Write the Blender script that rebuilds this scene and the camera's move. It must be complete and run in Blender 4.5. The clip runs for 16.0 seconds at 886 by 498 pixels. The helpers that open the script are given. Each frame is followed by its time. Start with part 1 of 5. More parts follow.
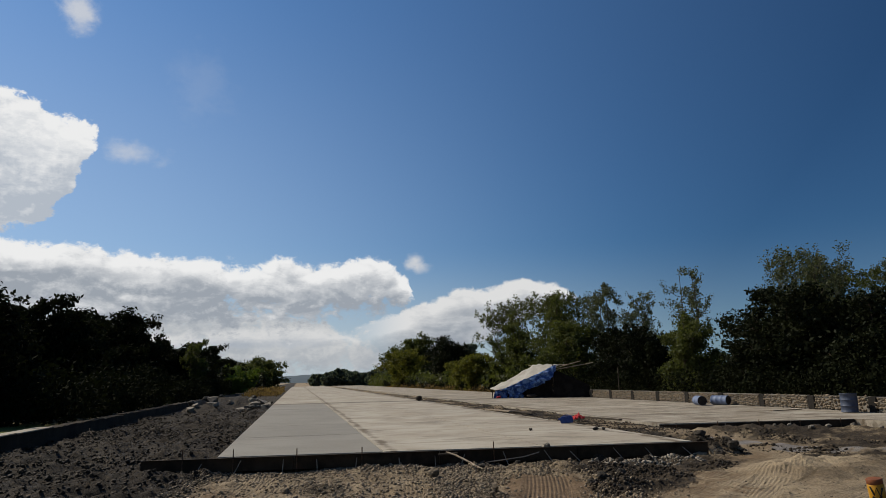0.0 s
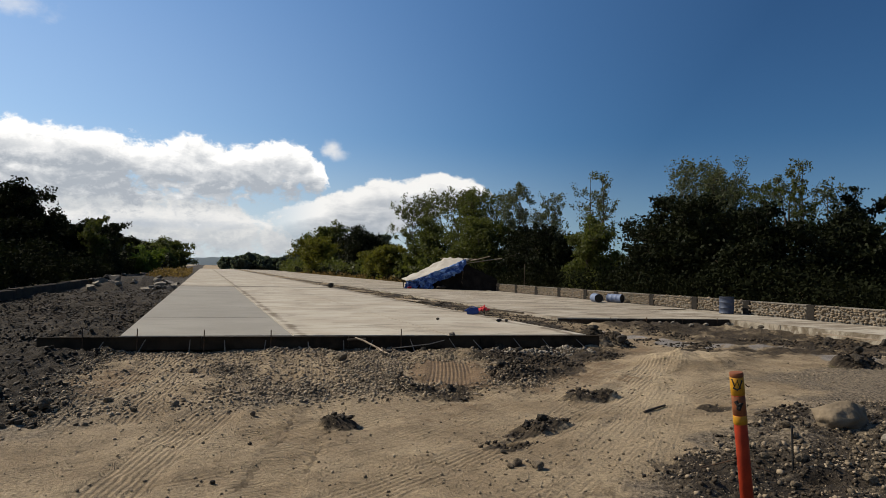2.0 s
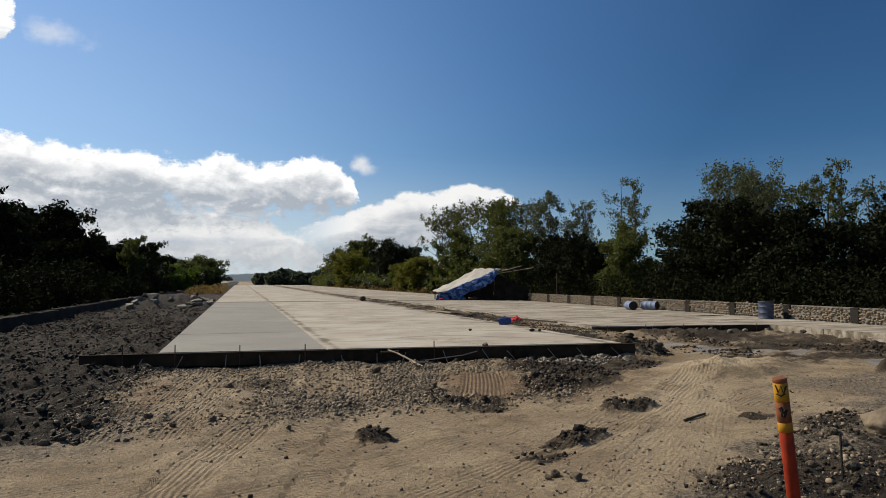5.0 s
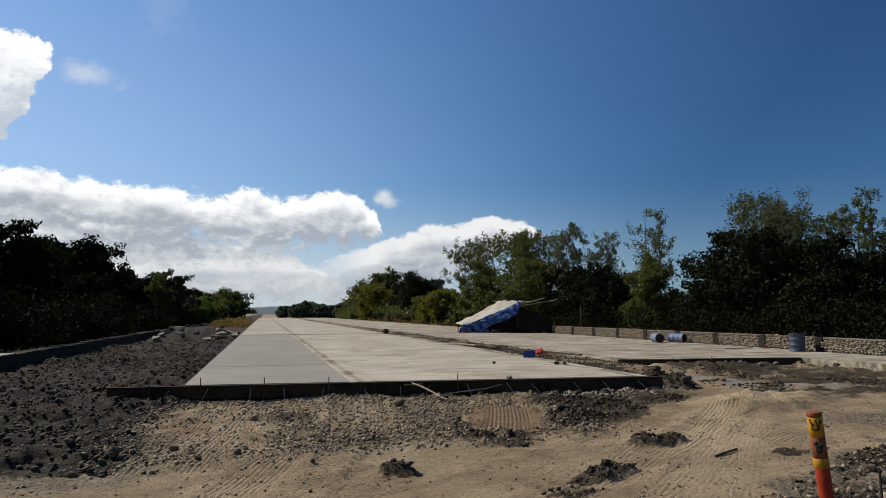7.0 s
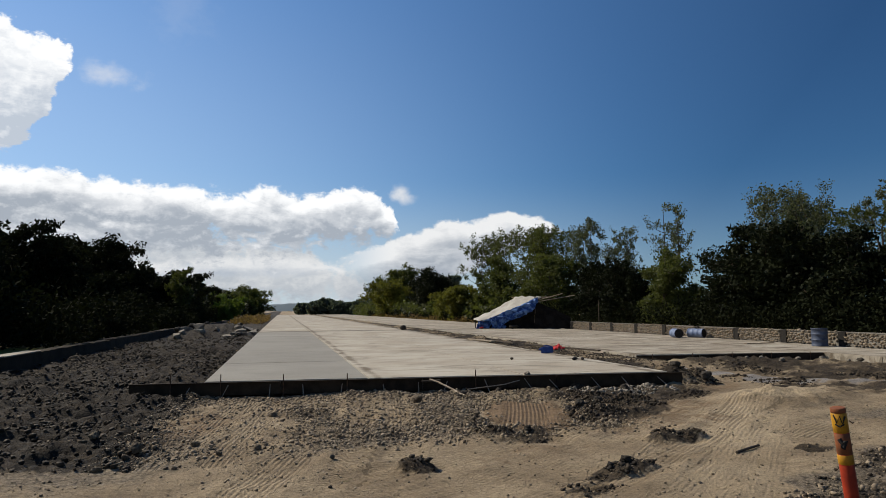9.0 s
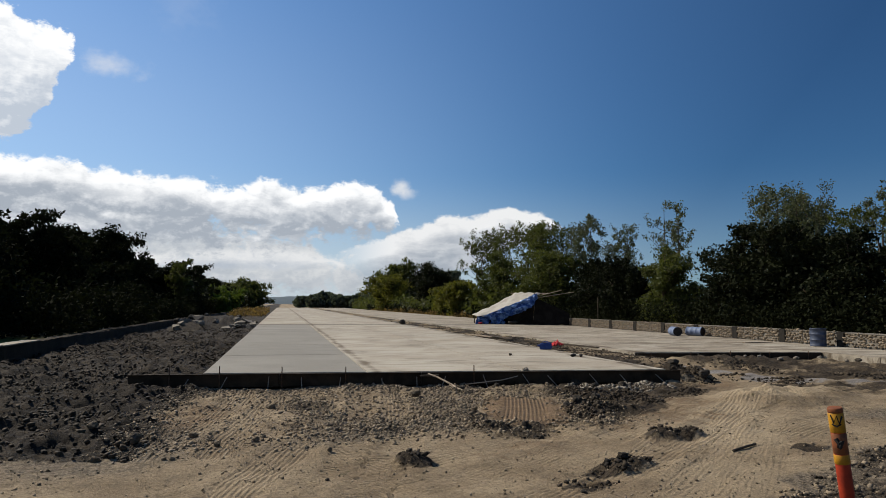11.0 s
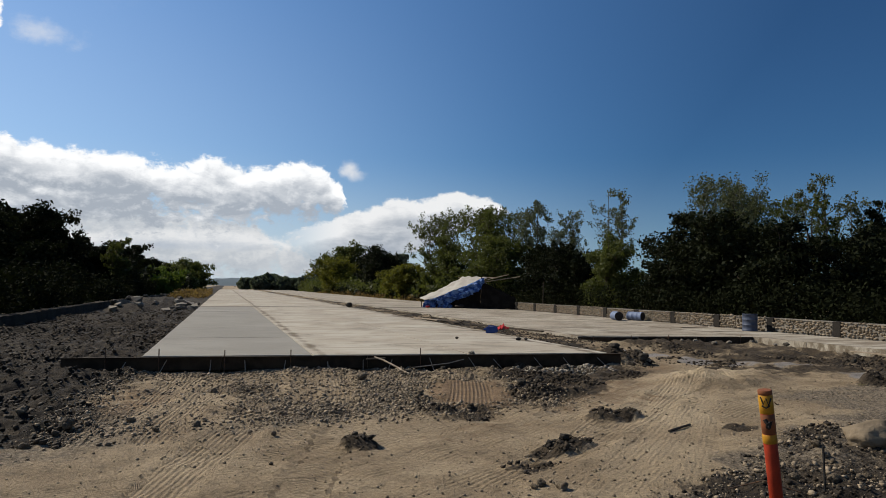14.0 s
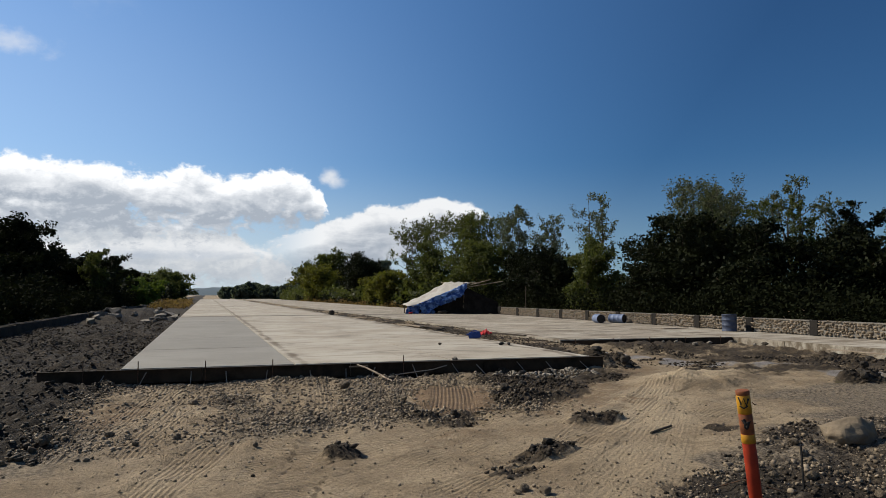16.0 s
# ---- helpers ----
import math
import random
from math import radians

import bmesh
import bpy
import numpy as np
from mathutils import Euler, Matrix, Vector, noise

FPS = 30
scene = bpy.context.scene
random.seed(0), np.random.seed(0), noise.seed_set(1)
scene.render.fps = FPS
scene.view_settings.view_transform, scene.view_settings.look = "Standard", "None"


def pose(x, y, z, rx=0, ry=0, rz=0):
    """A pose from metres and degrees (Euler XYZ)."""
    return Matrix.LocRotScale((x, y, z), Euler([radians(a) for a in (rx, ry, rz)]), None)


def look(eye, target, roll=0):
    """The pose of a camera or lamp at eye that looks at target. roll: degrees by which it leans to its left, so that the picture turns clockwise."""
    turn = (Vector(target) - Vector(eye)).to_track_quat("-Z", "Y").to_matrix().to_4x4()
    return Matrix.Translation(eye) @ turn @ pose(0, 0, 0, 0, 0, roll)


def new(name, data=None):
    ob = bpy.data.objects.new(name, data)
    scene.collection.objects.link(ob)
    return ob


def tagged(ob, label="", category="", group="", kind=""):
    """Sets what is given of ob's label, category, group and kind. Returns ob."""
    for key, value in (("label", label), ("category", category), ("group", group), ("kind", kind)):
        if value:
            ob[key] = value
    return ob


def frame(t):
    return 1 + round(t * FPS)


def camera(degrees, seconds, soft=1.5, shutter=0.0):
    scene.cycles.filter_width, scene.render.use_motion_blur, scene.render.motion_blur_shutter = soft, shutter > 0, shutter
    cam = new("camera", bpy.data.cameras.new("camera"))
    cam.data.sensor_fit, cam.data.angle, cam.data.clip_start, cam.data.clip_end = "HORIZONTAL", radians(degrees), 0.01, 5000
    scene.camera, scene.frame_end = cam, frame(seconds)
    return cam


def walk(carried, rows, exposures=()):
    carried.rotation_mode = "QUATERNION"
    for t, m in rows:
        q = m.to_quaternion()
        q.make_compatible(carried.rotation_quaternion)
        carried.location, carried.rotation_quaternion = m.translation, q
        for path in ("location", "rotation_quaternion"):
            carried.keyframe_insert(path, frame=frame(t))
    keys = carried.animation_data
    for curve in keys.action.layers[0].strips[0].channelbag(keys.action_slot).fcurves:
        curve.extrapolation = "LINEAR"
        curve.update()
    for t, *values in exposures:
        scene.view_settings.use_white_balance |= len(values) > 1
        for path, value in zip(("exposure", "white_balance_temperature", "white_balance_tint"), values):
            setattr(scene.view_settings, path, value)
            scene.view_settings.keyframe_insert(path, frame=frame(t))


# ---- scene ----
cam = camera(68.78, 16.0, soft=0.6)


def view(x, y, z, yaw, pitch, roll):
    return pose(x, y, z, 90 + pitch, 0, yaw) @ pose(0, 0, 0, 0, 0, roll)


PATH = [
    (0, -0.002, 0.018, 1.741, -12.69, 11.35, -1.19),
    (0.5, 0.009, 0.031, 1.753, -11.40, 5.17, 0.62),
    (1, 0.012, 0.026, 1.740, -12.43, 2.52, -0.53),
    (1.5, 0.007, 0.016, 1.747, -18.86, 2.25, 1.07),
    (2, 0.007, 0.010, 1.751, -20.10, 1.81, 1.34),
    (2.5, 0.007, 0.010, 1.749, -20.84, 1.55, 1.33),
    (3, -0.001, -0.001, 1.750, -21.64, 1.57, 1.01),
    (3.5, 0.000, 0.000, 1.750, -21.14, 1.91, 0.50),
    (4, 0.002, 0.006, 1.747, -20.11, 1.98, 0.38),
    (4.5, 0.006, 0.011, 1.745, -18.98, 2.46, 0.07),
    (5, 0.012, 0.027, 1.741, -17.39, 2.78, -0.02),
    (5.2, 0.012, 0.027, 1.741, -16.00, 3.41, 0.16),
    (7.5, -0.012, 0.005, 1.734, -15.01, 5.73, -0.07),
    (8, -0.007, 0.005, 1.736, -14.30, 5.91, 0.03),
    (8.5, -0.018, 0.004, 1.737, -13.94, 6.23, -0.14),
    (9, -0.013, 0.012, 1.737, -13.91, 5.31, -0.41),
    (11.3, -0.014, 0.011, 1.736, -13.75, 4.89, 0.57),
    (11.5, -0.014, 0.011, 1.736, -13.66, 5.03, 0.65),
    (12, -0.011, 0.018, 1.735, -14.05, 4.91, 0.71),
    (12.5, -0.013, 0.021, 1.733, -13.88, 4.52, 0.75),
    (13, -0.017, 0.018, 1.732, -13.98, 4.72, 0.65),
    (13.5, -0.014, 0.026, 1.734, -14.89, 4.06, 0.67),
    (14, -0.014, 0.028, 1.740, -18.52, 3.46, 0.92),
    (14.5, 0.009, -0.004, 1.752, -24.60, 3.61, 0.48),
    (15, 0.021, -0.006, 1.754, -23.82, 3.46, -0.17),
    (15.5, 0.020, 0.005, 1.754, -21.50, 3.76, -0.44),
    (16, 0.004, 0.011, 1.752, -20.08, 3.97, -0.11),
]
walk(cam, [(r[0], view(*r[1:])) for r in PATH], exposures=[(0.0, -0.33, 6450, 10), (0.5, -0.20, 6500, 10), (1.0, -0.18, 6500, 10), (1.8, 0.03, 6620, 10), (4.0, 0.03, 6580, 10), (7.5, -0.06, 6380, 10), (14.3, -0.06, 6380, 10), (14.9, 0.15, 6320, 10), (15.5, 0.15, 6320, 10), (16.0, 0.0, 6320, 10)])

# ---- light ----
SUN_AZ, SUN_EL = -46.0, 42.0      # degrees: left of the road's direction, above the horizon
sun_way = Vector((math.sin(radians(SUN_AZ)) * math.cos(radians(SUN_EL)),
                  math.cos(radians(SUN_AZ)) * math.cos(radians(SUN_EL)), math.sin(radians(SUN_EL))))
sun = new("sun", bpy.data.lights.new("sun", "SUN"))
sun.data.energy, sun.data.angle, sun.data.color = 5.0, radians(0.6), (1.0, 0.91, 0.75)
sun.matrix_world = look((0, 0, 60), Vector((0, 0, 60)) - sun_way)
SKY = 0.06


class Nodes:
    """A short way to write node trees."""

    def __init__(self, tree):
        self.tree = tree
        tree.nodes.clear()

    def add(self, kind, ins=()):
        n = self.tree.nodes.new("ShaderNode" + kind)
        for k, v in (ins.items() if isinstance(ins, dict) else enumerate(ins)):
            if isinstance(v, bpy.types.NodeSocket):
                self.tree.links.new(v, n.inputs[k])
            elif v is not None:
                n.inputs[k].default_value = v
        return n

    def math(self, op, a, b=None, c=None, clamp=False):
        n = self.add("Math", [a, b, c])
        n.operation, n.use_clamp = op, clamp
        return n.outputs[0]

    def attr(self, name, out="Fac"):
        n = self.add("Attribute")
        n.attribute_name = name
        return n.outputs[out]

    def step(self, v, lo, hi):
        n = self.add("MapRange", {0: v, 1: lo, 2: hi, 3: 0.0, 4: 1.0})
        n.interpolation_type = "SMOOTHSTEP"
        return n.outputs[0]

    def mix(self, f, a, b, blend="MIX"):
        n = self.add("Mix")
        n.data_type, n.blend_type = "RGBA", blend
        for sock, v in ((n.inputs[0], f), (n.inputs[6], a), (n.inputs[7], b)):
            if isinstance(v, bpy.types.NodeSocket):
                self.tree.links.new(v, sock)
            else:
                sock.default_value = (*v, 1) if isinstance(v, tuple) and len(v) == 3 else v
        return n.outputs[2]

    def line(self, v, stops, lo, hi):
        """A piecewise curve through stops (v, value); v runs from lo to hi, values from 0 to 20."""
        f = self.add("MapRange", {0: v, 1: lo, 2: hi, 3: 0.0, 4: 1.0}).outputs[0]
        n = self.add("ValToRGB", [f])
        n.color_ramp.interpolation = "EASE"
        els = n.color_ramp.elements
        while len(els) > 1:
            els.remove(els[-1])
        for k, (p, val) in enumerate(stops):
            e = els[0] if k == 0 else els.new((p - lo) / (hi - lo))
            e.position = (p - lo) / (hi - lo)
            e.color = (val / 20, val / 20, val / 20, 1)
        return self.math("MULTIPLY", n.outputs[0], 20.0)

    def noise(self, vec, scale, detail=4.0, rough=0.55, dist=0.0, out=0):
        return self.add("TexNoise", {"Vector": vec, "Scale": scale, "Detail": detail, "Roughness": rough,
                                     "Distortion": dist}).outputs[out]


world = bpy.data.worlds.new("sky")
scene.world = world
world.use_nodes = True
w = Nodes(world.node_tree)
ways = w.add("TexCoord").outputs["Generated"]
sep = w.add("SeparateXYZ", [ways])
az = w.math("MULTIPLY", w.math("ARCTAN2", sep.outputs[0], sep.outputs[1]), 57.2958)
el = w.math("MULTIPLY", w.math("ARCSINE", sep.outputs[2]), 57.2958)
air = w.add("TexSky")
air.sky_type, air.sun_disc, air.sun_elevation, air.sun_rotation = "NISHITA", False, radians(SUN_EL), radians(SUN_AZ)
air.altitude, air.air_density, air.dust_density, air.ozone_density = 400.0, 1.0, 0.15, 3.5
sky = air.outputs[0]


# the blue deepens away from the sun
toward = w.add("VectorMath", [ways, sun_way])
toward.operation = "DOT_PRODUCT"
hues = [w.add("MapRange", {0: toward.outputs["Value"], 1: 0.2, 2: 0.95, 3: far, 4: close}).outputs[0] for far, close in ((0.40, 1.40), (0.70, 1.86), (0.94, 2.12))]
sky = w.mix(1.0, sky, w.add("CombineColor", hues).outputs[0], "MULTIPLY")


def gray(v, tint=(1.0, 1.0, 1.0)):
    return tuple(v * c / SKY for c in tint)


def billow(a, e, coarse=0.36):
    p = w.add("CombineXYZ", [a, w.math("MULTIPLY", e, 1.35), 3.7]).outputs[0]
    big = w.math("MULTIPLY", w.math("SUBTRACT", w.noise(p, coarse, 2, 0.5, 0.25), 0.5), 2.4)
    mid = w.math("MULTIPLY", w.math("SUBTRACT", w.noise(p, 1.0, 5, 0.55, 0.35), 0.5), 1.6)
    fine = w.math("MULTIPLY", w.math("SUBTRACT", w.noise(p, 3.1, 5, 0.62, 0.5), 0.5), 0.75)
    return w.math("ADD", big, w.math("ADD", mid, fine))


az_s, el_s = w.math("ADD", az, -0.35), w.math("ADD", el, 0.55)
bill, bill_s = billow(az, el), billow(az_s, el_s)
drift = w.add("CombineXYZ", [w.math("MULTIPLY", az, 0.6), w.math("MULTIPLY", el, 1.7), 9.1]).outputs[0]
mottle = w.step(w.noise(drift, 0.33, 5, 0.58, 0.6), 0.34, 0.66)


def cloud(col, top_stops, base_stops, deepness, soft=0.35, puffy=1.0, white=0.98, grey=0.40, thin=1.0, foot=1.6, start=-80.0):
    """Lays a cumulus over the sky, lit from the sun's side and greyer towards its foot."""
    top, base = w.line(az, top_stops, -60, 40), w.line(az, base_stops, -60, 40)

    def dens(e, b):
        d = w.math("MINIMUM", w.math("DIVIDE", w.math("SUBTRACT", top, e), 1.1), w.math("DIVIDE", w.math("SUBTRACT", e, base), foot))
        return w.math("ADD", w.math("MINIMUM", d, 1.3), w.math("MULTIPLY", b, 0.85 * puffy))

    here = dens(el, bill)
    relief = w.step(w.math("SUBTRACT", here, dens(el_s, bill_s)), -0.55, 1.0)
    bulk = w.step(w.math("ADD", w.math("SUBTRACT", top, el), w.math("MULTIPLY", bill, 0.9)), 0.5, deepness)
    rim = w.math("SUBTRACT", 1.0, bulk)
    lit = w.math("ADD", w.math("MULTIPLY", relief, 0.55), w.math("ADD", w.math("MULTIPLY", rim, 0.66), w.math("MULTIPLY", w.math("SUBTRACT", mottle, 0.45), 0.40)), None, True)
    body = w.mix(lit, gray(grey, (0.88, 0.97, 1.09)), gray(white, (1.0, 1.0, 0.99)))
    return w.mix(w.math("MULTIPLY", w.step(here, 0.0, soft), w.math("MULTIPLY", thin, w.step(az, start - 3.5, start + 3.5))), col, body)


def wisp(a, e, ra, re, amount):
    d = w.math("ADD", w.math("POWER", w.math("DIVIDE", w.math("SUBTRACT", az, a), ra), 2.0),
               w.math("POWER", w.math("DIVIDE", w.math("SUBTRACT", el, e), re), 2.0))
    d = w.math("ADD", w.math("SQRT", d), w.math("MULTIPLY", bill, -0.75))
    return w.math("MULTIPLY", w.math("SUBTRACT", 1.0, w.step(d, 0.0, 1.6)), amount)


haze = w.math("MULTIPLY", w.math("SUBTRACT", 1.0, w.step(el, 0.0, 12.0)), w.math("SUBTRACT", 1.0, w.math("MULTIPLY", w.step(az, 0.0, 45.0), 0.8)))
col = w.mix(w.math("MULTIPLY", haze, 0.8), sky, gray(0.66, (0.88, 0.98, 1.08)))
col = w.mix(w.math("MULTIPLY", w.math("SUBTRACT", 1.0, w.step(az, -30.0, 32.0)), w.math("MULTIPLY", w.math("SUBTRACT", 1.0, w.step(el, 8.0, 36.0)), 0.36)), col, gray(0.7, (0.9, 0.98, 1.04)))
# low streaks over the horizon, the long bank, the bank to its right, the tower
col = cloud(col, [(-60, 8.5), (-14, 7.2), (-4, 6.4), (2, 5.6), (5, 4.2), (8, 2.5), (12, 0)], [(-60, 0), (12, 0)], 6.5, 0.9, 1.4, 0.74, 0.46, 0.9)
col = cloud(col, [(-60, 4.6), (-9, 4.4), (-4, 5.0), (0, 4.9), (4, 4.6), (5.6, 3.6), (7, 1.5)], [(-60, 2.4), (-4, 2.6), (5, 2.9), (7, 4)], 2.2, 0.7, 0.7, 0.86, 0.56, 0.8, 0.9)
col = cloud(col, [(-60, 12), (-24, 11.4), (-18, 11.0), (-12, 10.4), (-8, 10.6), (-4, 10.0), (-1, 10.9), (1.4, 10.1),
                  (5.5, 11.0), (8, 10.4), (9.3, 8.9), (10.4, 6), (12, 2)],
            [(-60, 2.6), (-14, 3.2), (-5, 3.9), (2, 4.4), (8.6, 5.6), (10, 7.4)], 3.4, 0.6, 1.1, 1.06, 0.47, 1.0, 3.0)
col = cloud(col, [(-2, 3.0), (4.2, 4.3), (5.7, 5.0), (8.6, 5.9), (11.6, 7.0), (14.6, 7.9), (19.7, 8.5), (22.6, 8.2), (24.4, 7.0), (26, 4)],
            [(2, 0), (6, 0.2), (11.7, 0.6), (15.7, 2.4), (19.7, 4.4), (24.1, 6.0), (26, 8)], 3.2, 0.4, 0.62, 0.90, 0.46, 1.0, 2.2, 6.5)
col = cloud(col, [(-60, 20), (-26, 23.2), (-21.6, 21.6), (-19, 20.9), (-16.9, 20.0), (-15.9, 18), (-15, 10)],
            [(-60, 11), (-21, 10.8), (-20, 11.9), (-18.6, 13.6), (-17.2, 16.9), (-15.5, 19.5)], 7.0, 0.5, 1.35, 1.06, 0.64)
for spot_ in ((10.2, 10.4, 0.75, 0.6, 0.8), (10.7, 9.7, 0.7, 0.4, 0.45), (9.8, 10.0, 0.5, 0.4, 0.5), (-13.9, 18.4, 1.9, 0.8, 0.5), (-18.7, 28.4, 1.2, 1.3, 0.75), (-8.8, 24.6, 2.4, 2.4, 0.08)):
    col = w.mix(wisp(*spot_), col, gray(0.85))
w.add("OutputWorld", [w.add("Background", [col, SKY]).outputs[0]])

# ---- materials ----


def surface(name, paint, rough=0.8, bump=0.0, scale=8.0, metal=0.0, spec=0.22, coords="Object"):
    """paint(n, vec) gives the colour socket or triple, and may return (colour, roughness, height)."""
    m = bpy.data.materials.new(name)
    m.use_nodes = True
    n = Nodes(m.node_tree)
    if coords == "World":
        vec = n.add("NewGeometry").outputs["Position"]
    else:
        vec = n.add("TexCoord").outputs["Object"]
    got = paint(n, vec)
    colour, rgh, height = got if isinstance(got, list) else (got, rough, None)
    b = n.add("BsdfPrincipled", {"Roughness": rgh, "Metallic": metal, "Specular IOR Level": spec})
    if isinstance(colour, bpy.types.NodeSocket):
        n.tree.links.new(colour, b.inputs["Base Color"])
    else:
        b.inputs["Base Color"].default_value = (*colour, 1)
    if bump:
        h = height if height is not None else n.noise(vec, scale, 6, 0.6)
        bm_node = n.add("Bump", {"Height": h, "Strength": 1.0, "Distance": bump})
        n.tree.links.new(bm_node.outputs[0], b.inputs["Normal"])
    n.add("OutputMaterial", [b.outputs[0]])
    return m


def two(a, b, scale, lo=0.35, hi=0.65, fine=0.18, per_object=0.0):
    """Two colours in blotches, with a finer grain over them."""
    def paint(n, vec):
        c = n.mix(n.step(n.noise(vec, scale, 5, 0.6), lo, hi), a, b)
        g = n.math("ADD", 1.0 - fine, n.math("MULTIPLY", n.noise(vec, scale * 9, 4, 0.7), 2 * fine))
        if per_object:
            r = n.add("ObjectInfo").outputs["Random"]
            g = n.math("MULTIPLY", g, n.math("ADD", 1 - per_object, n.math("MULTIPLY", r, 2 * per_object)))
        grey = n.add("CombineColor", [g, g, g]).outputs[0]
        return n.mix(1.0, c, grey, "MULTIPLY")
    return paint


def soil_paint(n, vec):
    zone = n.add("SeparateColor", [n.attr("soil", "Color")])
    gravel, mud, clay = zone.outputs[0], zone.outputs[1], zone.outputs[2]
    green, rut, phase, worn = n.attr("grass"), n.attr("rut"), n.attr("tread"), n.attr("worn")
    n1, n2, n3 = n.noise(vec, 0.8, 6, 0.6), n.noise(vec, 5.0, 6, 0.65), n.noise(vec, 45.0, 4, 0.7)
    n4, n5 = n.noise(vec, 19.0, 5, 0.7), n.noise(vec, 2.1, 5, 0.62, 0.4)
    # lugs pressed by tyres: fine grooves that fade in and out
    groove = n.math("SINE", n.math("ADD", n.math("MULTIPLY", phase, 6.2832 / 0.066), n.math("MULTIPLY", n2, 1.5)))
    groove = n.math("MULTIPLY", groove, n.math("MULTIPLY", rut, n.step(n5, 0.34, 0.50)))
    drag = n.noise(n.add("CombineXYZ", [n.math("MULTIPLY", phase, 9.0), n.math("MULTIPLY", n5, 1.5), 0.0]).outputs[0], 1.3, 4, 0.6)
    sand = n.mix(n.step(n1, 0.3, 0.7), (0.345, 0.265, 0.166), (0.222, 0.161, 0.096))
    sand = n.mix(n.math("MULTIPLY", n.step(n5, 0.47, 0.72), 0.6), sand, (0.155, 0.112, 0.067))
    sand = n.mix(n.math("MULTIPLY", n.step(n2, 0.54, 0.74), 0.6), sand, (0.12, 0.088, 0.055))
    sand = n.mix(n.math("MULTIPLY", worn, 0.75), sand, (0.41, 0.32, 0.205))
    sand = n.mix(n.math("MULTIPLY", n.math("MULTIPLY", rut, n.step(drag, 0.5, 0.68)), 0.55), sand, (0.135, 0.097, 0.058))
    sand = n.mix(n.math("MULTIPLY", n.step(groove, 0.05, 0.8), 0.42), sand, (0.11, 0.078, 0.045))
    sand = n.mix(n.step(n.math("ADD", n.attr("grit"), n.math("MULTIPLY", n.math("SUBTRACT", n2, 0.5), 1.2)), 0.2, 0.9), sand, n.mix(n.step(n4, 0.38, 0.62), (0.085, 0.066, 0.045), (0.22, 0.175, 0.122)))
    grav = n.mix(n.step(n2, 0.35, 0.65), (0.011, 0.008, 0.0055), (0.052, 0.039, 0.026))
    grav = n.mix(n.math("MULTIPLY", n.step(n5, 0.55, 0.75), 0.25), grav, (0.16, 0.118, 0.072))
    mudc = n.mix(n.step(n2, 0.3, 0.7), (0.022, 0.016, 0.010), (0.085, 0.062, 0.038))
    cl = n.mix(n.step(n2, 0.3, 0.7), (0.135, 0.085, 0.045), (0.23, 0.155, 0.088))
    cl = n.mix(n.math("MULTIPLY", n.step(groove, 0.1, 0.8), 0.5), cl, (0.075, 0.042, 0.022))
    edge = lambda z: n.step(n.math("ADD", z, n.math("ADD", n.math("MULTIPLY", n.math("SUBTRACT", n2, 0.5), 1.5), n.math("MULTIPLY", n.math("SUBTRACT", n1, 0.5), 1.1))), 0.28, 0.78)
    stony = edge(gravel)
    c = n.mix(edge(clay), sand, cl)
    c = n.mix(stony, c, grav)
    c = n.mix(edge(mud), c, mudc)
    c = n.mix(edge(green), c, n.mix(n.step(n1, 0.3, 0.7), (0.10, 0.115, 0.02), (0.16, 0.16, 0.035)))
    wetness = n.step(n.math("ADD", n.attr("wet"), n.math("MULTIPLY", n.math("SUBTRACT", n2, 0.5), 0.7)), 0.42, 0.8)
    c = n.mix(wetness, c, n.mix(n.step(n5, 0.4, 0.65), (0.25, 0.222, 0.19), (0.17, 0.145, 0.118)))
    g = n.math("MAXIMUM", 0.3, n.math("ADD", -0.45, n.math("ADD", n.math("MULTIPLY", n3, 1.55), n.math("MULTIPLY", n4, 1.35))))
    c = n.mix(1.0, c, n.add("CombineColor", [g, g, g]).outputs[0], "MULTIPLY")
    rough = n.math("SUBTRACT", 0.95, n.math("MULTIPLY", wetness, 0.5))
    coarse = n.math("ADD", 0.17, n.math("MULTIPLY", n.math("MAXIMUM", stony, edge(mud)), 0.36))
    h = n.math("ADD", n.math("ADD", n.math("MULTIPLY", n2, coarse), n.math("MULTIPLY", n4, n.math("MULTIPLY", coarse, 0.9))),
               n.math("ADD", n.math("MULTIPLY", n3, 0.26), n.math("MULTIPLY", groove, -0.075)))
    return [c, rough, h]


SOIL = surface("bare_soil", soil_paint, bump=0.11, coords="World", spec=0.25)


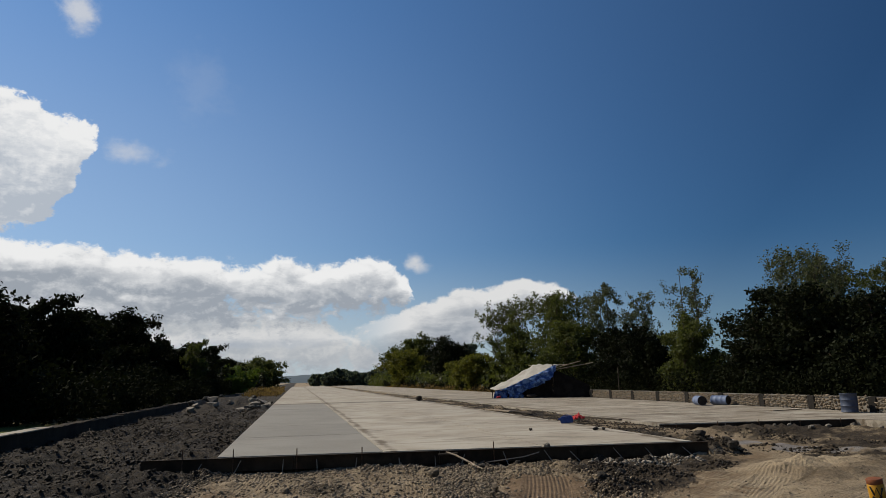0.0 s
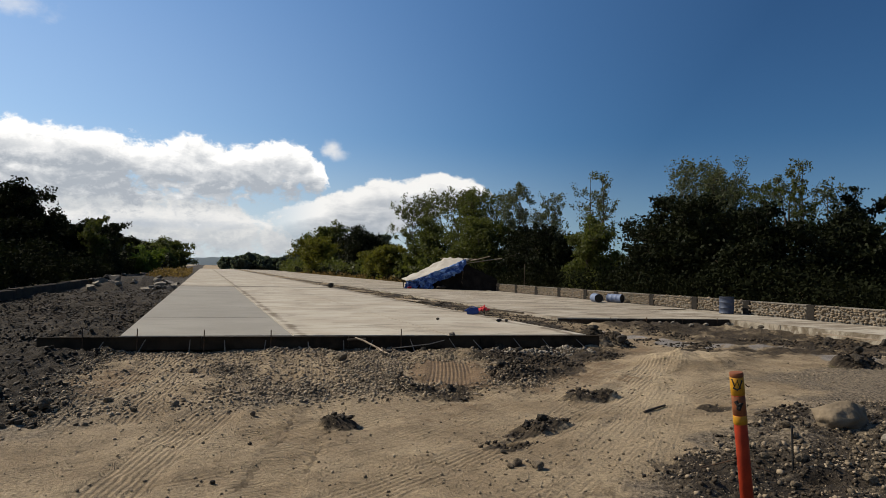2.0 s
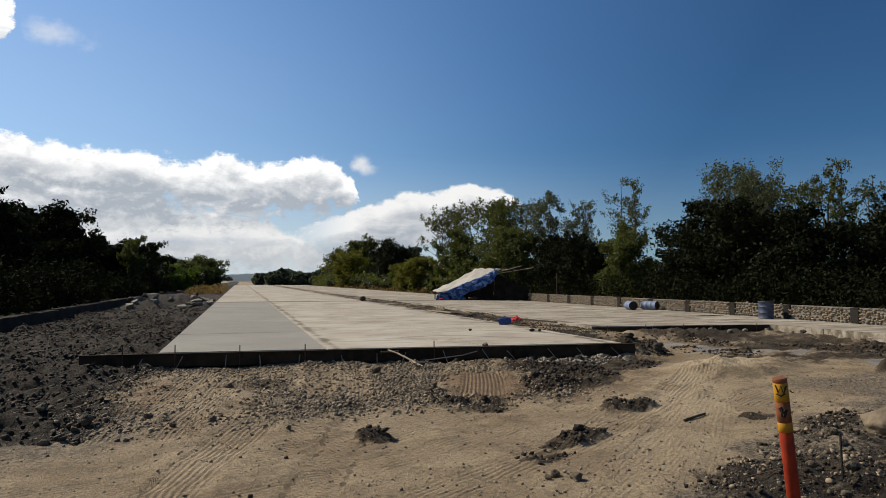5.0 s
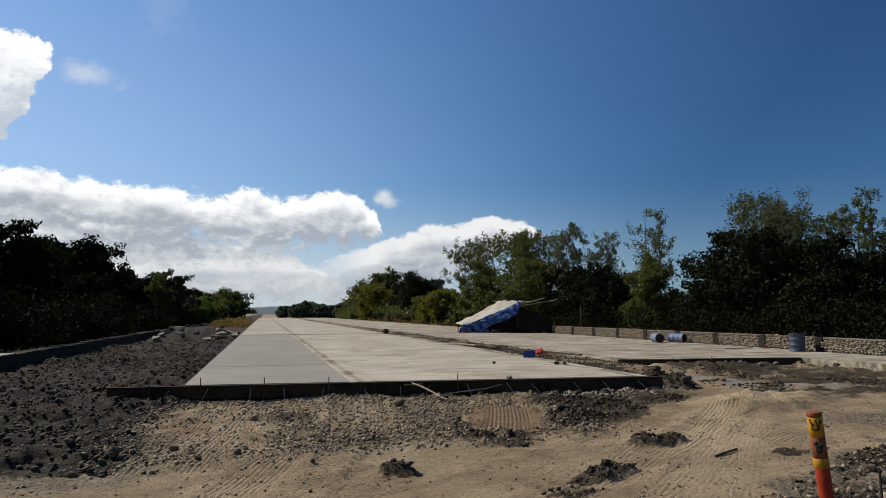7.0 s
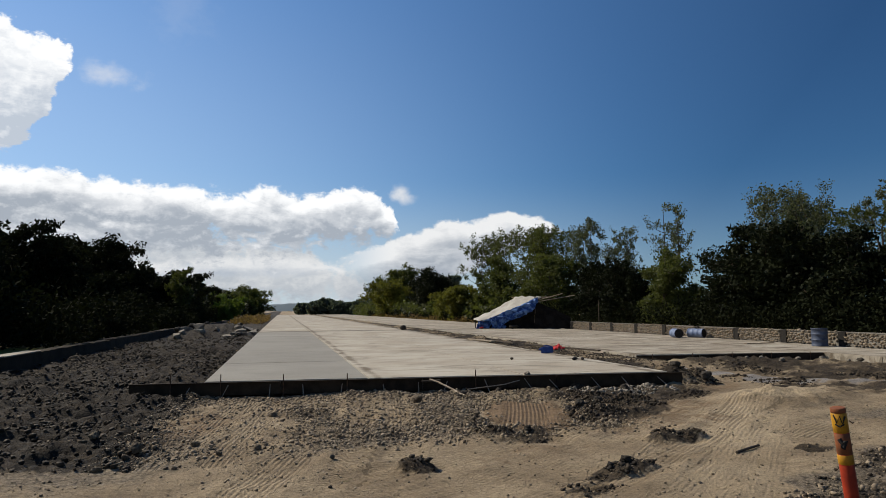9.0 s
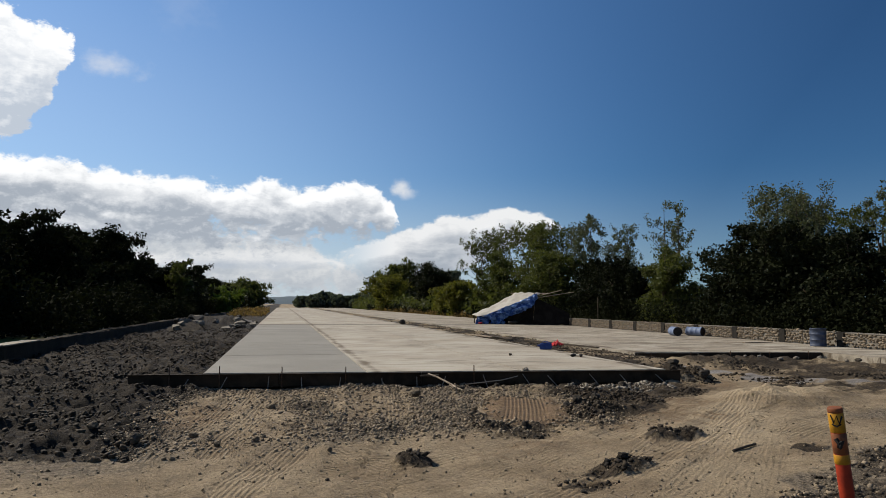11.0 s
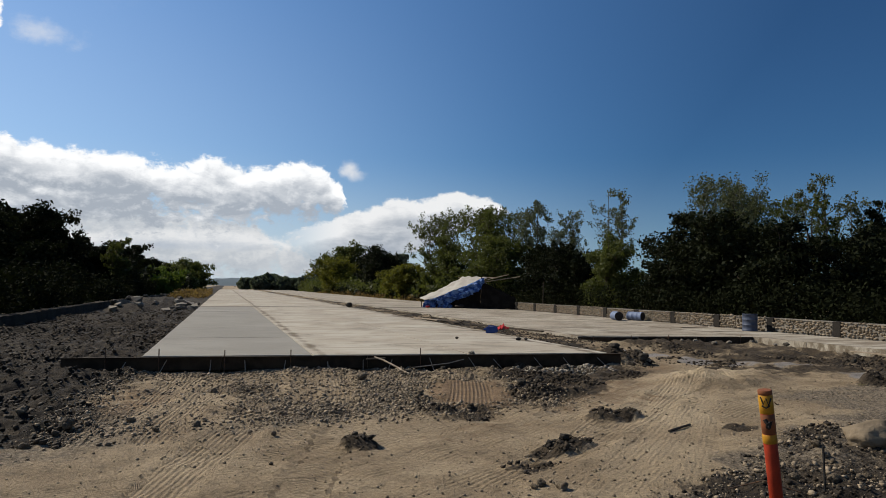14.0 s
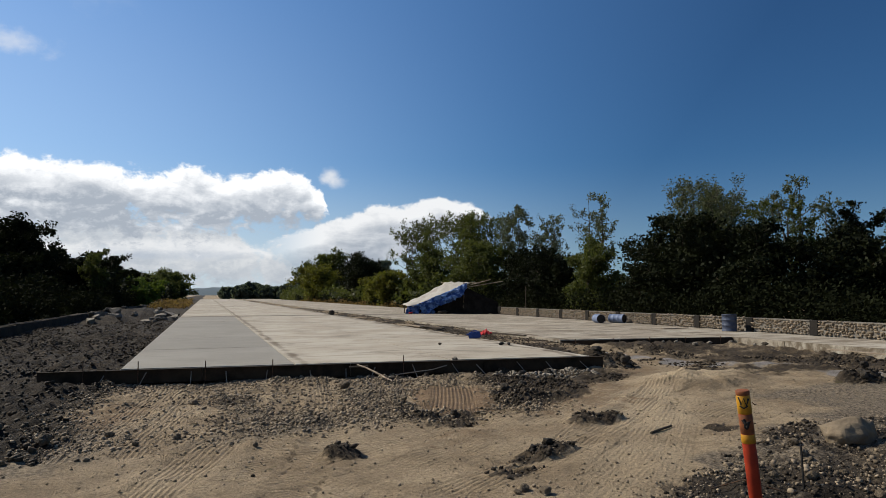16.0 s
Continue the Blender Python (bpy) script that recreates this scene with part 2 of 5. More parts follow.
def concrete_paint(a, b, dust, seams=()):
    def paint(n, vec):
        xyz = n.add("SeparateXYZ", [vec])
        stretch = n.add("Mapping", {"Vector": vec, "Scale": (0.5, 1.3, 1.0)}).outputs[0]
        n1, n2, n3 = n.noise(vec, 0.5, 5, 0.6), n.noise(stretch, 1.3, 7, 0.72, 0.8), n.noise(vec, 30.0, 4, 0.7)
        c = n.mix(n.step(n1, 0.3, 0.7), a, b)
        c = n.mix(n.math("MULTIPLY", n.step(n2, 0.46, 0.70), dust), c, tuple(x * 0.56 for x in b))
        n4 = n.noise(n.add("Mapping", {"Vector": vec, "Scale": (0.3, 1.6, 1.0)}).outputs[0], 1.0, 6, 0.68, 1.4)
        c = n.mix(n.math("MULTIPLY", n.step(n4, 0.54, 0.78), dust * 0.32), c, (0.19, 0.148, 0.10))
        c = n.mix(n.math("MULTIPLY", n.step(xyz.outputs[0], 9.5, 12.0), n.math("MULTIPLY", n.step(n.math("ADD", n4, n.math("MULTIPLY", n2, 0.4)), 0.62, 0.80), dust * 0.7)), c, (0.13, 0.098, 0.064))
        # soil trodden over the lane joints and worked in along the wheel paths
        for at, wide in seams:
            d = n.math("ABSOLUTE", n.math("SUBTRACT", xyz.outputs[0], n.math("ADD", at, n.math("MULTIPLY", n.math("SUBTRACT", n1, 0.5), wide * 1.5))))
            near_ = n.math("SUBTRACT", 1.0, n.step(d, 0.0, wide))
            c = n.mix(n.step(n.math("ADD", near_, n.math("MULTIPLY", n.math("SUBTRACT", n2, 0.5), 2.4)), 0.6, 1.2), c, (0.13, 0.10, 0.066))
        cross = n.math("ABSOLUTE", n.math("SUBTRACT", xyz.outputs[1], n.math("ADD", 45.6, n.math("MULTIPLY", n1, 0.8))))
        c = n.mix(n.math("MULTIPLY", n.math("SUBTRACT", 1.0, n.step(cross, 0.1, 1.0)), dust), c, (0.085, 0.068, 0.047))
        r = n.add("ObjectInfo").outputs["Random"]
        g = n.math("MULTIPLY", n.math("ADD", 0.86, n.math("MULTIPLY", n3, 0.28)), n.math("ADD", 0.93, n.math("MULTIPLY", r, 0.14)))
        return n.mix(1.0, c, n.add("CombineColor", [g, g, g]).outputs[0], "MULTIPLY")
    return paint


FRESH = surface("fresh_concrete", concrete_paint((0.262, 0.240, 0.200), (0.225, 0.205, 0.170), 0.3), 0.75, 0.006, 40, coords="World")
DUSTY = surface("dusty_concrete", concrete_paint((0.425, 0.382, 0.308), (0.335, 0.285, 0.218), 0.95, ((2.0, 0.34), (8.35, 0.5), (10.95, 0.45), (16.9, 0.25))), 0.85, 0.008, 30, coords="World")
MORTAR = surface("mortar", two((0.22, 0.195, 0.16), (0.14, 0.122, 0.10), 3), 0.9, 0.01, 20, coords="World")
POSTC = surface("post_concrete", two((0.024, 0.020, 0.016), (0.014, 0.012, 0.010), 4), 0.9, 0.01, 20, coords="World")


def island_paint(a, b, scale=6.0):
    def paint(n, vec):
        r = n.add("NewGeometry").outputs["Random Per Island"]
        c = n.mix(r, a, b)
        g = n.math("ADD", 0.72, n.math("MULTIPLY", n.noise(vec, scale, 5, 0.65), 0.56))
        return n.mix(1.0, c, n.add("CombineColor", [g, g, g]).outputs[0], "MULTIPLY")
    return paint


RUBBLE = surface("rubble_stone", island_paint((0.27, 0.21, 0.145), (0.11, 0.087, 0.06)), 0.9, 0.012, 25, coords="World")
PEBBLE = surface("pebble", island_paint((0.34, 0.265, 0.18), (0.09, 0.07, 0.047), 14), 0.85, 0.008, 40, coords="World")
DARKPEB = surface("dark_pebble", island_paint((0.074, 0.054, 0.034), (0.012, 0.009, 0.006), 14), 0.8, 0.008, 40, coords="World")
ROCK = surface("rock", two((0.215, 0.166, 0.11), (0.13, 0.10, 0.067), 3, per_object=0.3), 0.85, 0.03, 9)
CHUNK = surface("broken_concrete", two((0.28, 0.245, 0.195), (0.15, 0.127, 0.10), 3, per_object=0.25), 0.9, 0.02, 9)
CLOD = surface("wet_clod", two((0.04, 0.033, 0.025), (0.085, 0.068, 0.048), 5, per_object=0.25), 0.75, 0.03, 14)
FORM = surface("formwork_steel", two((0.020, 0.014, 0.009), (0.046, 0.032, 0.020), 3), 0.97, 0.006, 12, coords="World")
RUST = surface("rusty_steel", two((0.16, 0.085, 0.045), (0.07, 0.05, 0.04), 20), 0.75, 0.002, 60, metal=0.4)
PALEROD = surface("cement_dusted_bar", two((0.36, 0.31, 0.25), (0.22, 0.18, 0.14), 20), 0.8, 0.002, 60)
WOOD = surface("weathered_wood", two((0.36, 0.29, 0.21), (0.23, 0.175, 0.12), 6), 0.85, 0.006, 30)
DARKWOOD = surface("dark_wood", two((0.05, 0.04, 0.03), (0.085, 0.065, 0.045), 4), 0.85, 0.006, 30)
BARK = surface("bark", two((0.11, 0.085, 0.06), (0.055, 0.042, 0.03), 5), 0.95, 0.03, 14)
# near-black colour that holds the shade inside the shelter
SHELTERDARK = surface("black_plastic_sheet", two((0.007, 0.0065, 0.006), (0.016, 0.014, 0.012), 2), 0.9, 0.004, 20, spec=0.08, coords="World")
TARP = surface("faded_tarpaulin", two((0.40, 0.37, 0.32), (0.30, 0.275, 0.235), 1.5), 0.7, 0.01, 6, coords="World")
BLUETARP = surface("blue_tarpaulin", two((0.016, 0.055, 0.21), (0.11, 0.21, 0.44), 3.4, 0.44, 0.56), 0.45, 0.012, 7, coords="World")
BLUEDRUM = surface("blue_plastic", two((0.042, 0.053, 0.085), (0.072, 0.086, 0.125), 4), 0.55, 0.003, 20)
PALEDRUM = surface("pale_blue_plastic", two((0.17, 0.21, 0.31), (0.12, 0.155, 0.24), 4), 0.55, 0.003, 20)
CANBLUE = surface("dark_blue_plastic", two((0.014, 0.04, 0.17), (0.02, 0.055, 0.22), 5), 0.45, 0.003, 20)
REDRAG = surface("red_cloth", two((0.50, 0.045, 0.045), (0.36, 0.03, 0.04), 6), 0.9, 0.01, 15)
POLERED = surface("red_orange_paint", two((0.34, 0.036, 0.012), (0.25, 0.026, 0.010), 6, fine=0.25), 0.55, 0.003, 30)
POLEBROWN = surface("worn_red_brown_paint", two((0.27, 0.085, 0.03), (0.15, 0.055, 0.025), 9, fine=0.3), 0.65, 0.003, 30)
POLEYELLOW = surface("yellow_band", two((0.50, 0.25, 0.015), (0.36, 0.17, 0.015), 9, fine=0.25), 0.5, 0.003, 30)
# weathered concrete; the shade on the wall's road side is put into the colour
SHADEDWALL = surface("weathered_shaded_wall", two((0.044, 0.030, 0.017), (0.020, 0.014, 0.008), 1.2), 0.98, 0.02, 14, coords="World")
BLACK = surface("black_mark", two((0.016, 0.015, 0.014), (0.03, 0.027, 0.024), 9), 0.7, 0.002, 30)


def leaf_paint(dark, light, hue=0.3):
    def paint(n, vec):
        r = n.add("NewGeometry").outputs["Random Per Island"]
        c = n.mix(r, dark, light)
        big = n.step(n.noise(vec, 0.35, 3, 0.5), 0.35, 0.7)
        return n.mix(n.math("MULTIPLY", big, hue), c, tuple(x * 1.7 for x in light))
    return paint


def leafy(name, dark, light, rough=0.55, hue=0.3, glow=0.3, gloss=0.1):
    """Leaves: a dull gloss above, and some light that comes through."""
    m = bpy.data.materials.new(name)
    m.use_nodes = True
    n = Nodes(m.node_tree)
    c = leaf_paint(dark, light, hue)(n, n.add("NewGeometry").outputs["Position"])
    b = n.add("BsdfPrincipled", {"Base Color": c, "Roughness": rough, "Specular IOR Level": gloss})
    t = n.add("BsdfTranslucent", {"Color": n.mix(0.5, c, (light[0] * 2.0, light[1] * 2.2, light[2]))})
    n.add("OutputMaterial", [n.add("MixShader", [glow, b.outputs[0], t.outputs[0]]).outputs[0]])
    return m


LEAF = {
    # green leaves darkened well below leaf colour to hold the crowns' own shade
    "deep": leafy("shade_deepened_leaves", (0.005, 0.007, 0.0035), (0.018, 0.021, 0.009), 0.6, 0.3, 0.08, 0.04),
    "mid": leafy("mid_green_leaves", (0.027, 0.034, 0.011), (0.080, 0.087, 0.025)),
    "pale": leafy("grey_green_leaves", (0.042, 0.048, 0.027), (0.092, 0.098, 0.055)),
    "yellow": leafy("yellow_green_leaves", (0.042, 0.047, 0.010), (0.125, 0.118, 0.02)),
    "bush": leafy("bright_bush_leaves", (0.04, 0.06, 0.012), (0.09, 0.12, 0.02)),
    "dry": leafy("dry_grass", (0.10, 0.066, 0.03), (0.18, 0.115, 0.05), 0.9),
    # near-black, as the shade within trees and brush is put into the colour
    "shade": leafy("shade_toned_leaves", (0.006, 0.007, 0.0035), (0.017, 0.020, 0.009), 0.9, 0.2, 0.08, 0.03),
    # wooded ridge with the bluish grey of distance haze put into its colour
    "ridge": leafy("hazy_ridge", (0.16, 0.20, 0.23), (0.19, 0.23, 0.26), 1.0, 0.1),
    # far leaves, paler and bluer: the haze before them is mixed into the colour
    "far": leafy("hazed_distant_leaves", (0.050, 0.064, 0.056), (0.088, 0.102, 0.082), 0.9),
}

# ---- building helpers ----


def part(name, bm, material, parent=None, label="", smooth=False):
    """Links a bmesh as one mesh object, under a thing or a part."""
    me = bpy.data.meshes.new(name)
    bm.to_mesh(me)
    bm.free()
    return fit_out(name, me, material, parent, label, smooth)


def fit_out(name, me, material, parent=None, label="", smooth=False):
    me.materials.append(material)
    if smooth:
        me.polygons.foreach_set("use_smooth", [True] * len(me.polygons))
    ob = new(name, me)
    if parent is not None:
        ob.parent = parent
    if label:
        ob["label"] = label
    return ob


def mesh_np(name, verts, faces):
    me = bpy.data.meshes.new(name)
    verts, faces = np.asarray(verts, np.float32), np.asarray(faces, np.int32)
    me.vertices.add(len(verts))
    me.vertices.foreach_set("co", verts.ravel())
    k = faces.shape[1]
    me.loops.add(faces.size)
    me.loops.foreach_set("vertex_index", faces.ravel())
    me.polygons.add(len(faces))
    me.polygons.foreach_set("loop_start", np.arange(len(faces), dtype=np.int32) * k)
    me.update(calc_edges=True)
    return me


def box(sx, sy, sz, at=(0, 0, 0), bevel=0.0, turn=None):
    bm = bmesh.new()
    bmesh.ops.create_cube(bm, size=1.0)
    bmesh.ops.scale(bm, vec=(sx, sy, sz), verts=bm.verts)
    if bevel:
        bmesh.ops.bevel(bm, geom=bm.edges[:], offset=bevel, segments=2, affect="EDGES")
    if turn is not None:
        bmesh.ops.transform(bm, matrix=turn, verts=bm.verts)
    bmesh.ops.translate(bm, vec=at, verts=bm.verts)
    return bm


def tube_np(points, radii, sides=7):
    """A tapered tube along points."""
    pts, verts, faces = [Vector(p) for p in points], [], []
    for i, p in enumerate(pts):
        way = (pts[min(i + 1, len(pts) - 1)] - pts[max(i - 1, 0)]).normalized()
        a = way.orthogonal().normalized() if i == 0 else (a - way * a.dot(way)).normalized()
        b = way.cross(a)
        for k in range(sides):
            q = 2 * math.pi * k / sides
            verts.append(p + float(radii[i]) * (math.cos(q) * a + math.sin(q) * b))
    for i in range(len(pts) - 1):
        for k in range(sides):
            faces.append((i * sides + k, i * sides + (k + 1) % sides, (i + 1) * sides + (k + 1) % sides, (i + 1) * sides + k))
    return verts, faces


def tubes(runs, sides=7):
    verts, faces = [], []
    for points, radii in runs:
        v, f = tube_np(points, radii, sides)
        faces += [tuple(i + len(verts) for i in q) for q in f]
        verts += v
    return verts, faces


def rod(name, points, radius, material, parent=None, label="", sides=6, ends=True):
    v, f = tube_np(points, [radius] * len(points), sides)
    bm = bmesh.new()
    vs = [bm.verts.new(p) for p in v]
    for q in f:
        bm.faces.new([vs[i] for i in q])
    if ends:
        bm.faces.new(vs[:sides][::-1])
        bm.faces.new(vs[-sides:])
    return part(name, bm, material, parent, label, smooth=False)


def lattice(ix, iy, seed):
    h = (ix * 374761393 + iy * 668265263 + seed * 1442695041) & 0x7FFFFFFF
    h = ((h ^ (h >> 13)) * 1274126177) & 0x7FFFFFFF
    return ((h ^ (h >> 16)) & 0xFFFF) / 65535.0


def vnoise(x, y, seed=0):
    ix, iy = np.floor(x).astype(np.int64), np.floor(y).astype(np.int64)
    fx, fy = x - ix, y - iy
    fx, fy = fx * fx * (3 - 2 * fx), fy * fy * (3 - 2 * fy)
    a, b = lattice(ix, iy, seed), lattice(ix + 1, iy, seed)
    c, d = lattice(ix, iy + 1, seed), lattice(ix + 1, iy + 1, seed)
    return (a + (b - a) * fx) * (1 - fy) + (c + (d - c) * fx) * fy - 0.5


def fbm(x, y, scale, octaves=4, seed=0):
    v, amp = 0.0, 1.0
    for o in range(octaves):
        v = v + amp * vnoise(x * scale * 2.03 ** o, y * scale * 2.03 ** o, seed + o)
        amp *= 0.52
    return v


def ramp(v, lo, hi):
    t = np.clip((v - lo) / (hi - lo), 0, 1)
    return t * t * (3 - 2 * t)


def spot(x, y, cx, cy, rx, ry, turn=0.0):
    """1 in the middle of an ellipse, 0 outside."""
    c, s = math.cos(radians(turn)), math.sin(radians(turn))
    dx, dy = x - cx, y - cy
    return 1 - ramp(np.hypot((dx * c + dy * s) / rx, (-dx * s + dy * c) / ry), 0.45, 1.1)


# ---- plan ----
TOP = 0.28                  # road surface over the site's soil
LANES = (-1.56, 1.80, 5.20, 8.60)
RIGHT_LANES = (10.70, 13.75, 16.80, 19.86)
WALL_X, WALL_TOP = 19.90, 0.80
LEFT_X, LEFT_TOP = -7.30, 0.52
ROAD_END = 215.0


def front(x):
    return 14.20 - 0.095 * x


# wheel tracks over the soil: from, by way of, to, width, whether the lugs run along (1) or across (0), and depth
TRACKS = [((-2.4, 3.4), (2.6, 5.0), (8.6, 10.6), 0.55, 1, 0.5), ((-2.6, 4.6), (2.4, 6.2), (8.8, 11.4), 0.5, 1, 0.45), ((-2.4, 5.9), (2.0, 7.2), (7.6, 11.0), 0.6, 1, 0.5),
          ((0.6, 3.2), (4.4, 5.6), (9.6, 11.4), 0.6, 1, 0.3), ((2.2, 3.2), (5.6, 6.6), (10.4, 12.0), 0.5, 1, 0.22), ((1.4, 3.0), (4.8, 6.4), (9.0, 11.8), 0.45, 0, 0.25),
          ((-1.5, 8.3), (-1.0, 10.6), (-0.55, 13.6), 0.62, 1, 1.0), ((-0.75, 8.3), (-0.35, 10.8), (0.15, 13.6), 0.5, 1, 0.95), ((0.6, 7.0), (1.2, 9.6), (1.55, 13.2), 0.42, 0, 0.9),
          ((1.5, 8.9), (1.9, 10.6), (2.2, 13.2), 0.4, 1, 0.8), ((-1.0, 3.6), (-0.7, 6.0), (0.2, 8.4), 0.55, 1, 0.75), ((0.2, 4.0), (0.6, 6.0), (1.6, 8.6), 0.5, 0, 0.6),
          ((3.3, 8.7), (4.0, 10.2), (4.7, 12.4), 0.7, 1, 0.8), ((4.2, 7.0), (5.2, 8.2), (7.2, 9.0), 0.5, 1, 0.5), ((7.0, 7.8), (9.0, 9.0), (12.4, 9.4), 0.6, 1, 0.6),
          ((6.4, 8.6), (8.6, 9.6), (11.6, 10.6), 0.5, 0, 0.45), ((9.6, 10.8), (10.8, 13.2), (11.6, 17.2), 0.6, 1, 0.4), ((11.2, 10.6), (12.4, 12.4), (12.6, 16.6), 0.6, 1, 0.4),
          ((10.4, 11.4), (12.6, 11.6), (15.8, 10.2), 0.6, 1, 0.4), ((10.2, 12.6), (12.8, 12.9), (16.0, 11.6), 0.5, 1, 0.4)]


def tracks_at(x, y):
    """The depth of wheel marks, the phase of their lugs and the height that the wheels pressed or threw up."""
    deep, phase, press = np.zeros_like(x), np.zeros_like(x), np.zeros_like(x)
    near = (x > -3.5) & (x < 16.5) & (y > 2.5) & (y < 18)
    px, py = x[near], y[near]
    best, ph, pr = np.zeros_like(px), np.zeros_like(px), np.zeros_like(px)
    for k, (a, b, c, wide, along, strength) in enumerate(TRACKS):
        t = np.linspace(0, 1, 22)[:, None]
        line_ = np.array(a) * (1 - t) ** 2 + np.array(b) * 2 * t * (1 - t) + np.array(c) * t * t
        far, side, run, gone = np.full_like(px, 9.0), np.zeros_like(px), np.zeros_like(px), 0.0
        for p, q in zip(line_[:-1], line_[1:]):
            d, ln = (q - p) / np.hypot(*(q - p)), np.hypot(*(q - p))
            u, v = (px - p[0]) * d[0] + (py - p[1]) * d[1], (py - p[1]) * d[0] - (px - p[0]) * d[1]
            dist = np.hypot(u - np.clip(u, 0, ln), v)
            closer = dist < far
            far, side, run = np.where(closer, dist, far), np.where(closer, v, side), np.where(closer, u + gone, run)
            gone += ln
        m = (1 - ramp(far, wide * 0.42, wide * 0.62)) * strength
        m = np.where(far < wide, m, 0)
        take = m > best
        best, ph = np.where(take, m, best), np.where(take, side if along else run + 0.6 * np.abs(side), ph)
        pr = pr + m * -0.016 + 0.018 * np.exp(-((far - wide * 0.66) / 0.07) ** 2) * strength * ramp(run, 0.2, 1.2)
    deep[near], phase[near], press[near] = best, ph, pr
    return deep, phase, press


def trodden(x, y):
    """Where wheels have pressed sand over the gravel before the slab end."""
    return np.maximum(spot(x, y, -0.80, 11.0, 1.55, 3.4, 8), np.maximum(spot(x, y, 1.5, 11.8, 0.95, 2.2, 6) * 0.9, spot(x, y, 0.5, 12.8, 2.6, 0.9) * 0.7))


def zones(x, y):
    """How much gravel, wet mud, red clay, grass, tyre marks and wetness lie at a place."""
    n = fbm(x, y, 0.45, 4, 7)
    n2 = fbm(x, y, 1.3, 3, 17)
    gravel = ramp(-1.15 - x + 1.2 * n, -0.4, 0.5) * ramp(y + 1.5 * n, 7.6, 8.6) * ramp(x, -9.0, -7.6)
    gravel = np.maximum(gravel, spot(x, y, 1.2, 9.4, 1.1, 0.8) * 0.5)
    gravel = np.maximum(gravel, spot(x, y, 2.8, 10.6, 1.3, 1.8) * 0.5)
    gravel = np.maximum(gravel, ramp(y + 0.6 * n, 12.6, 13.4) * ramp(x, 1.0, 2.5) * ramp(-x, -10.5, -9.5) * ramp(-y, -16, -15))
    gravel = np.maximum(gravel, ramp(x * 0.60 - y + 1.5 * n, -2.6, -1.8) * ramp(-(y - 0.12 * x) + 0.8 * n, -6.3, -5.4) * ramp(x, 2.6, 3.4) * 0.84)
    gravel = np.maximum(gravel, ramp(x, 8.4, 8.7) * ramp(-x, -10.9, -10.6) * ramp(y, 14.5, 15.5) * 0.7)
    gravel = np.maximum(gravel, 0.42 * ramp(y + 0.8 * n, 8.1, 9.2) * ramp(-y, -15, -14) * ramp(x, -2.5, -1.0) * ramp(-x, -6.2, -4.6) * (0.6 + 0.9 * ramp(n2, -0.1, 0.3)))
    gravel = gravel * (1 - 0.7 * trodden(x, y))
    gravel = np.clip(gravel * (0.78 + 0.9 * n2 + ramp(-x, 0.8, 1.8) * (0.34 - 0.4 * n2)), 0, 1)
    mud = spot(x, y, 6.9, 12.3, 2.6, 1.7, 20)
    mud = np.maximum(mud, spot(x, y, 5.6, 10.4, 1.7, 0.9, 25))
    mud = np.maximum(mud, spot(x, y, 3.4, 9.4, 0.9, 1.4, -20) * 0.9)
    mud = np.maximum(mud, ramp(x - 0.35 * (y - 12) + 1.2 * n, 9.8, 11.0) * ramp(y - 0.2 * (16 - x) + 1.2 * n, 8.8, 10.4) * ramp(-x, -17.4, -16.4) * (0.62 + 0.45 * ramp(n2, -0.2, 0.25)))
    for cx, cy, rx, ry, a in ((3.6, 6.6, 0.62, 0.25, 20), (1.5, 7.35, 0.3, 0.35, 0), (5.2, 8.0, 0.62, 0.28, 10), (12.2, 9.3, 0.8, 0.4, 0),
                              (6.5, 7.0, 0.35, 0.2, 0), (3.0, 6.1, 0.45, 0.18, 30)):
        mud = np.maximum(mud, spot(x, y, cx, cy, rx, ry, a))
    clay = np.maximum(spot(x, y, 4.0, 10.5, 1.0, 2.1, -18), spot(x, y, 5.9, 9.1, 2.0, 0.6, 15) * 0.5)
    clay = np.maximum(clay, np.maximum(spot(x, y, 6.4, 10.2, 2.2, 0.8, 28) * 0.55, np.maximum(spot(x, y, 3.0, 7.7, 1.6, 0.5, 25) * 0.34, spot(x, y, 4.9, 4.9, 0.9, 0.35, 50) * 0.45)))
    clay = np.maximum(clay, np.maximum(spot(x, y, 9.5, 12.8, 1.4, 0.6, 30) * 0.6, spot(x, y, -1.9, 9.6, 0.8, 0.9) * 0.5))
    clay = np.maximum(clay, spot(x, y, -1.4, 10.8, 0.8, 1.8, 0) * 0.62)
    gravel, mud = gravel * (1 - spot(x, y, 4.0, 10.5, 0.9, 2.0, -18)), mud * (1 - spot(x, y, 4.0, 10.5, 0.9, 2.0, -18))
    streak = np.maximum(spot(x, y, 11.6, 14.4, 0.75, 3.4, 12), np.maximum(spot(x, y, 13.2, 12.6, 2.3, 0.7, -32), spot(x, y, 13.6, 9.8, 1.6, 1.2, -40)))
    flow = fbm(x * 0.5 + y * 0.25, (y - 0.55 * x) * 2.2, 1.0, 3, 27)
    streak = np.clip(streak * (0.92 + 1.5 * flow), 0, 1)
    mud = mud * (1 - 0.75 * streak)
    # the green keeps to the sunlit stretch; its edge with the shade is painted
    grass = ramp(-x + 0.8 * n, 8.3, 9.3) * ramp(-y, -32, -28) + ramp(-x, 8.0, 8.6) * ramp(y, 28, 32) * 0.3 + ramp(x, 21.5, 24) * 0.3
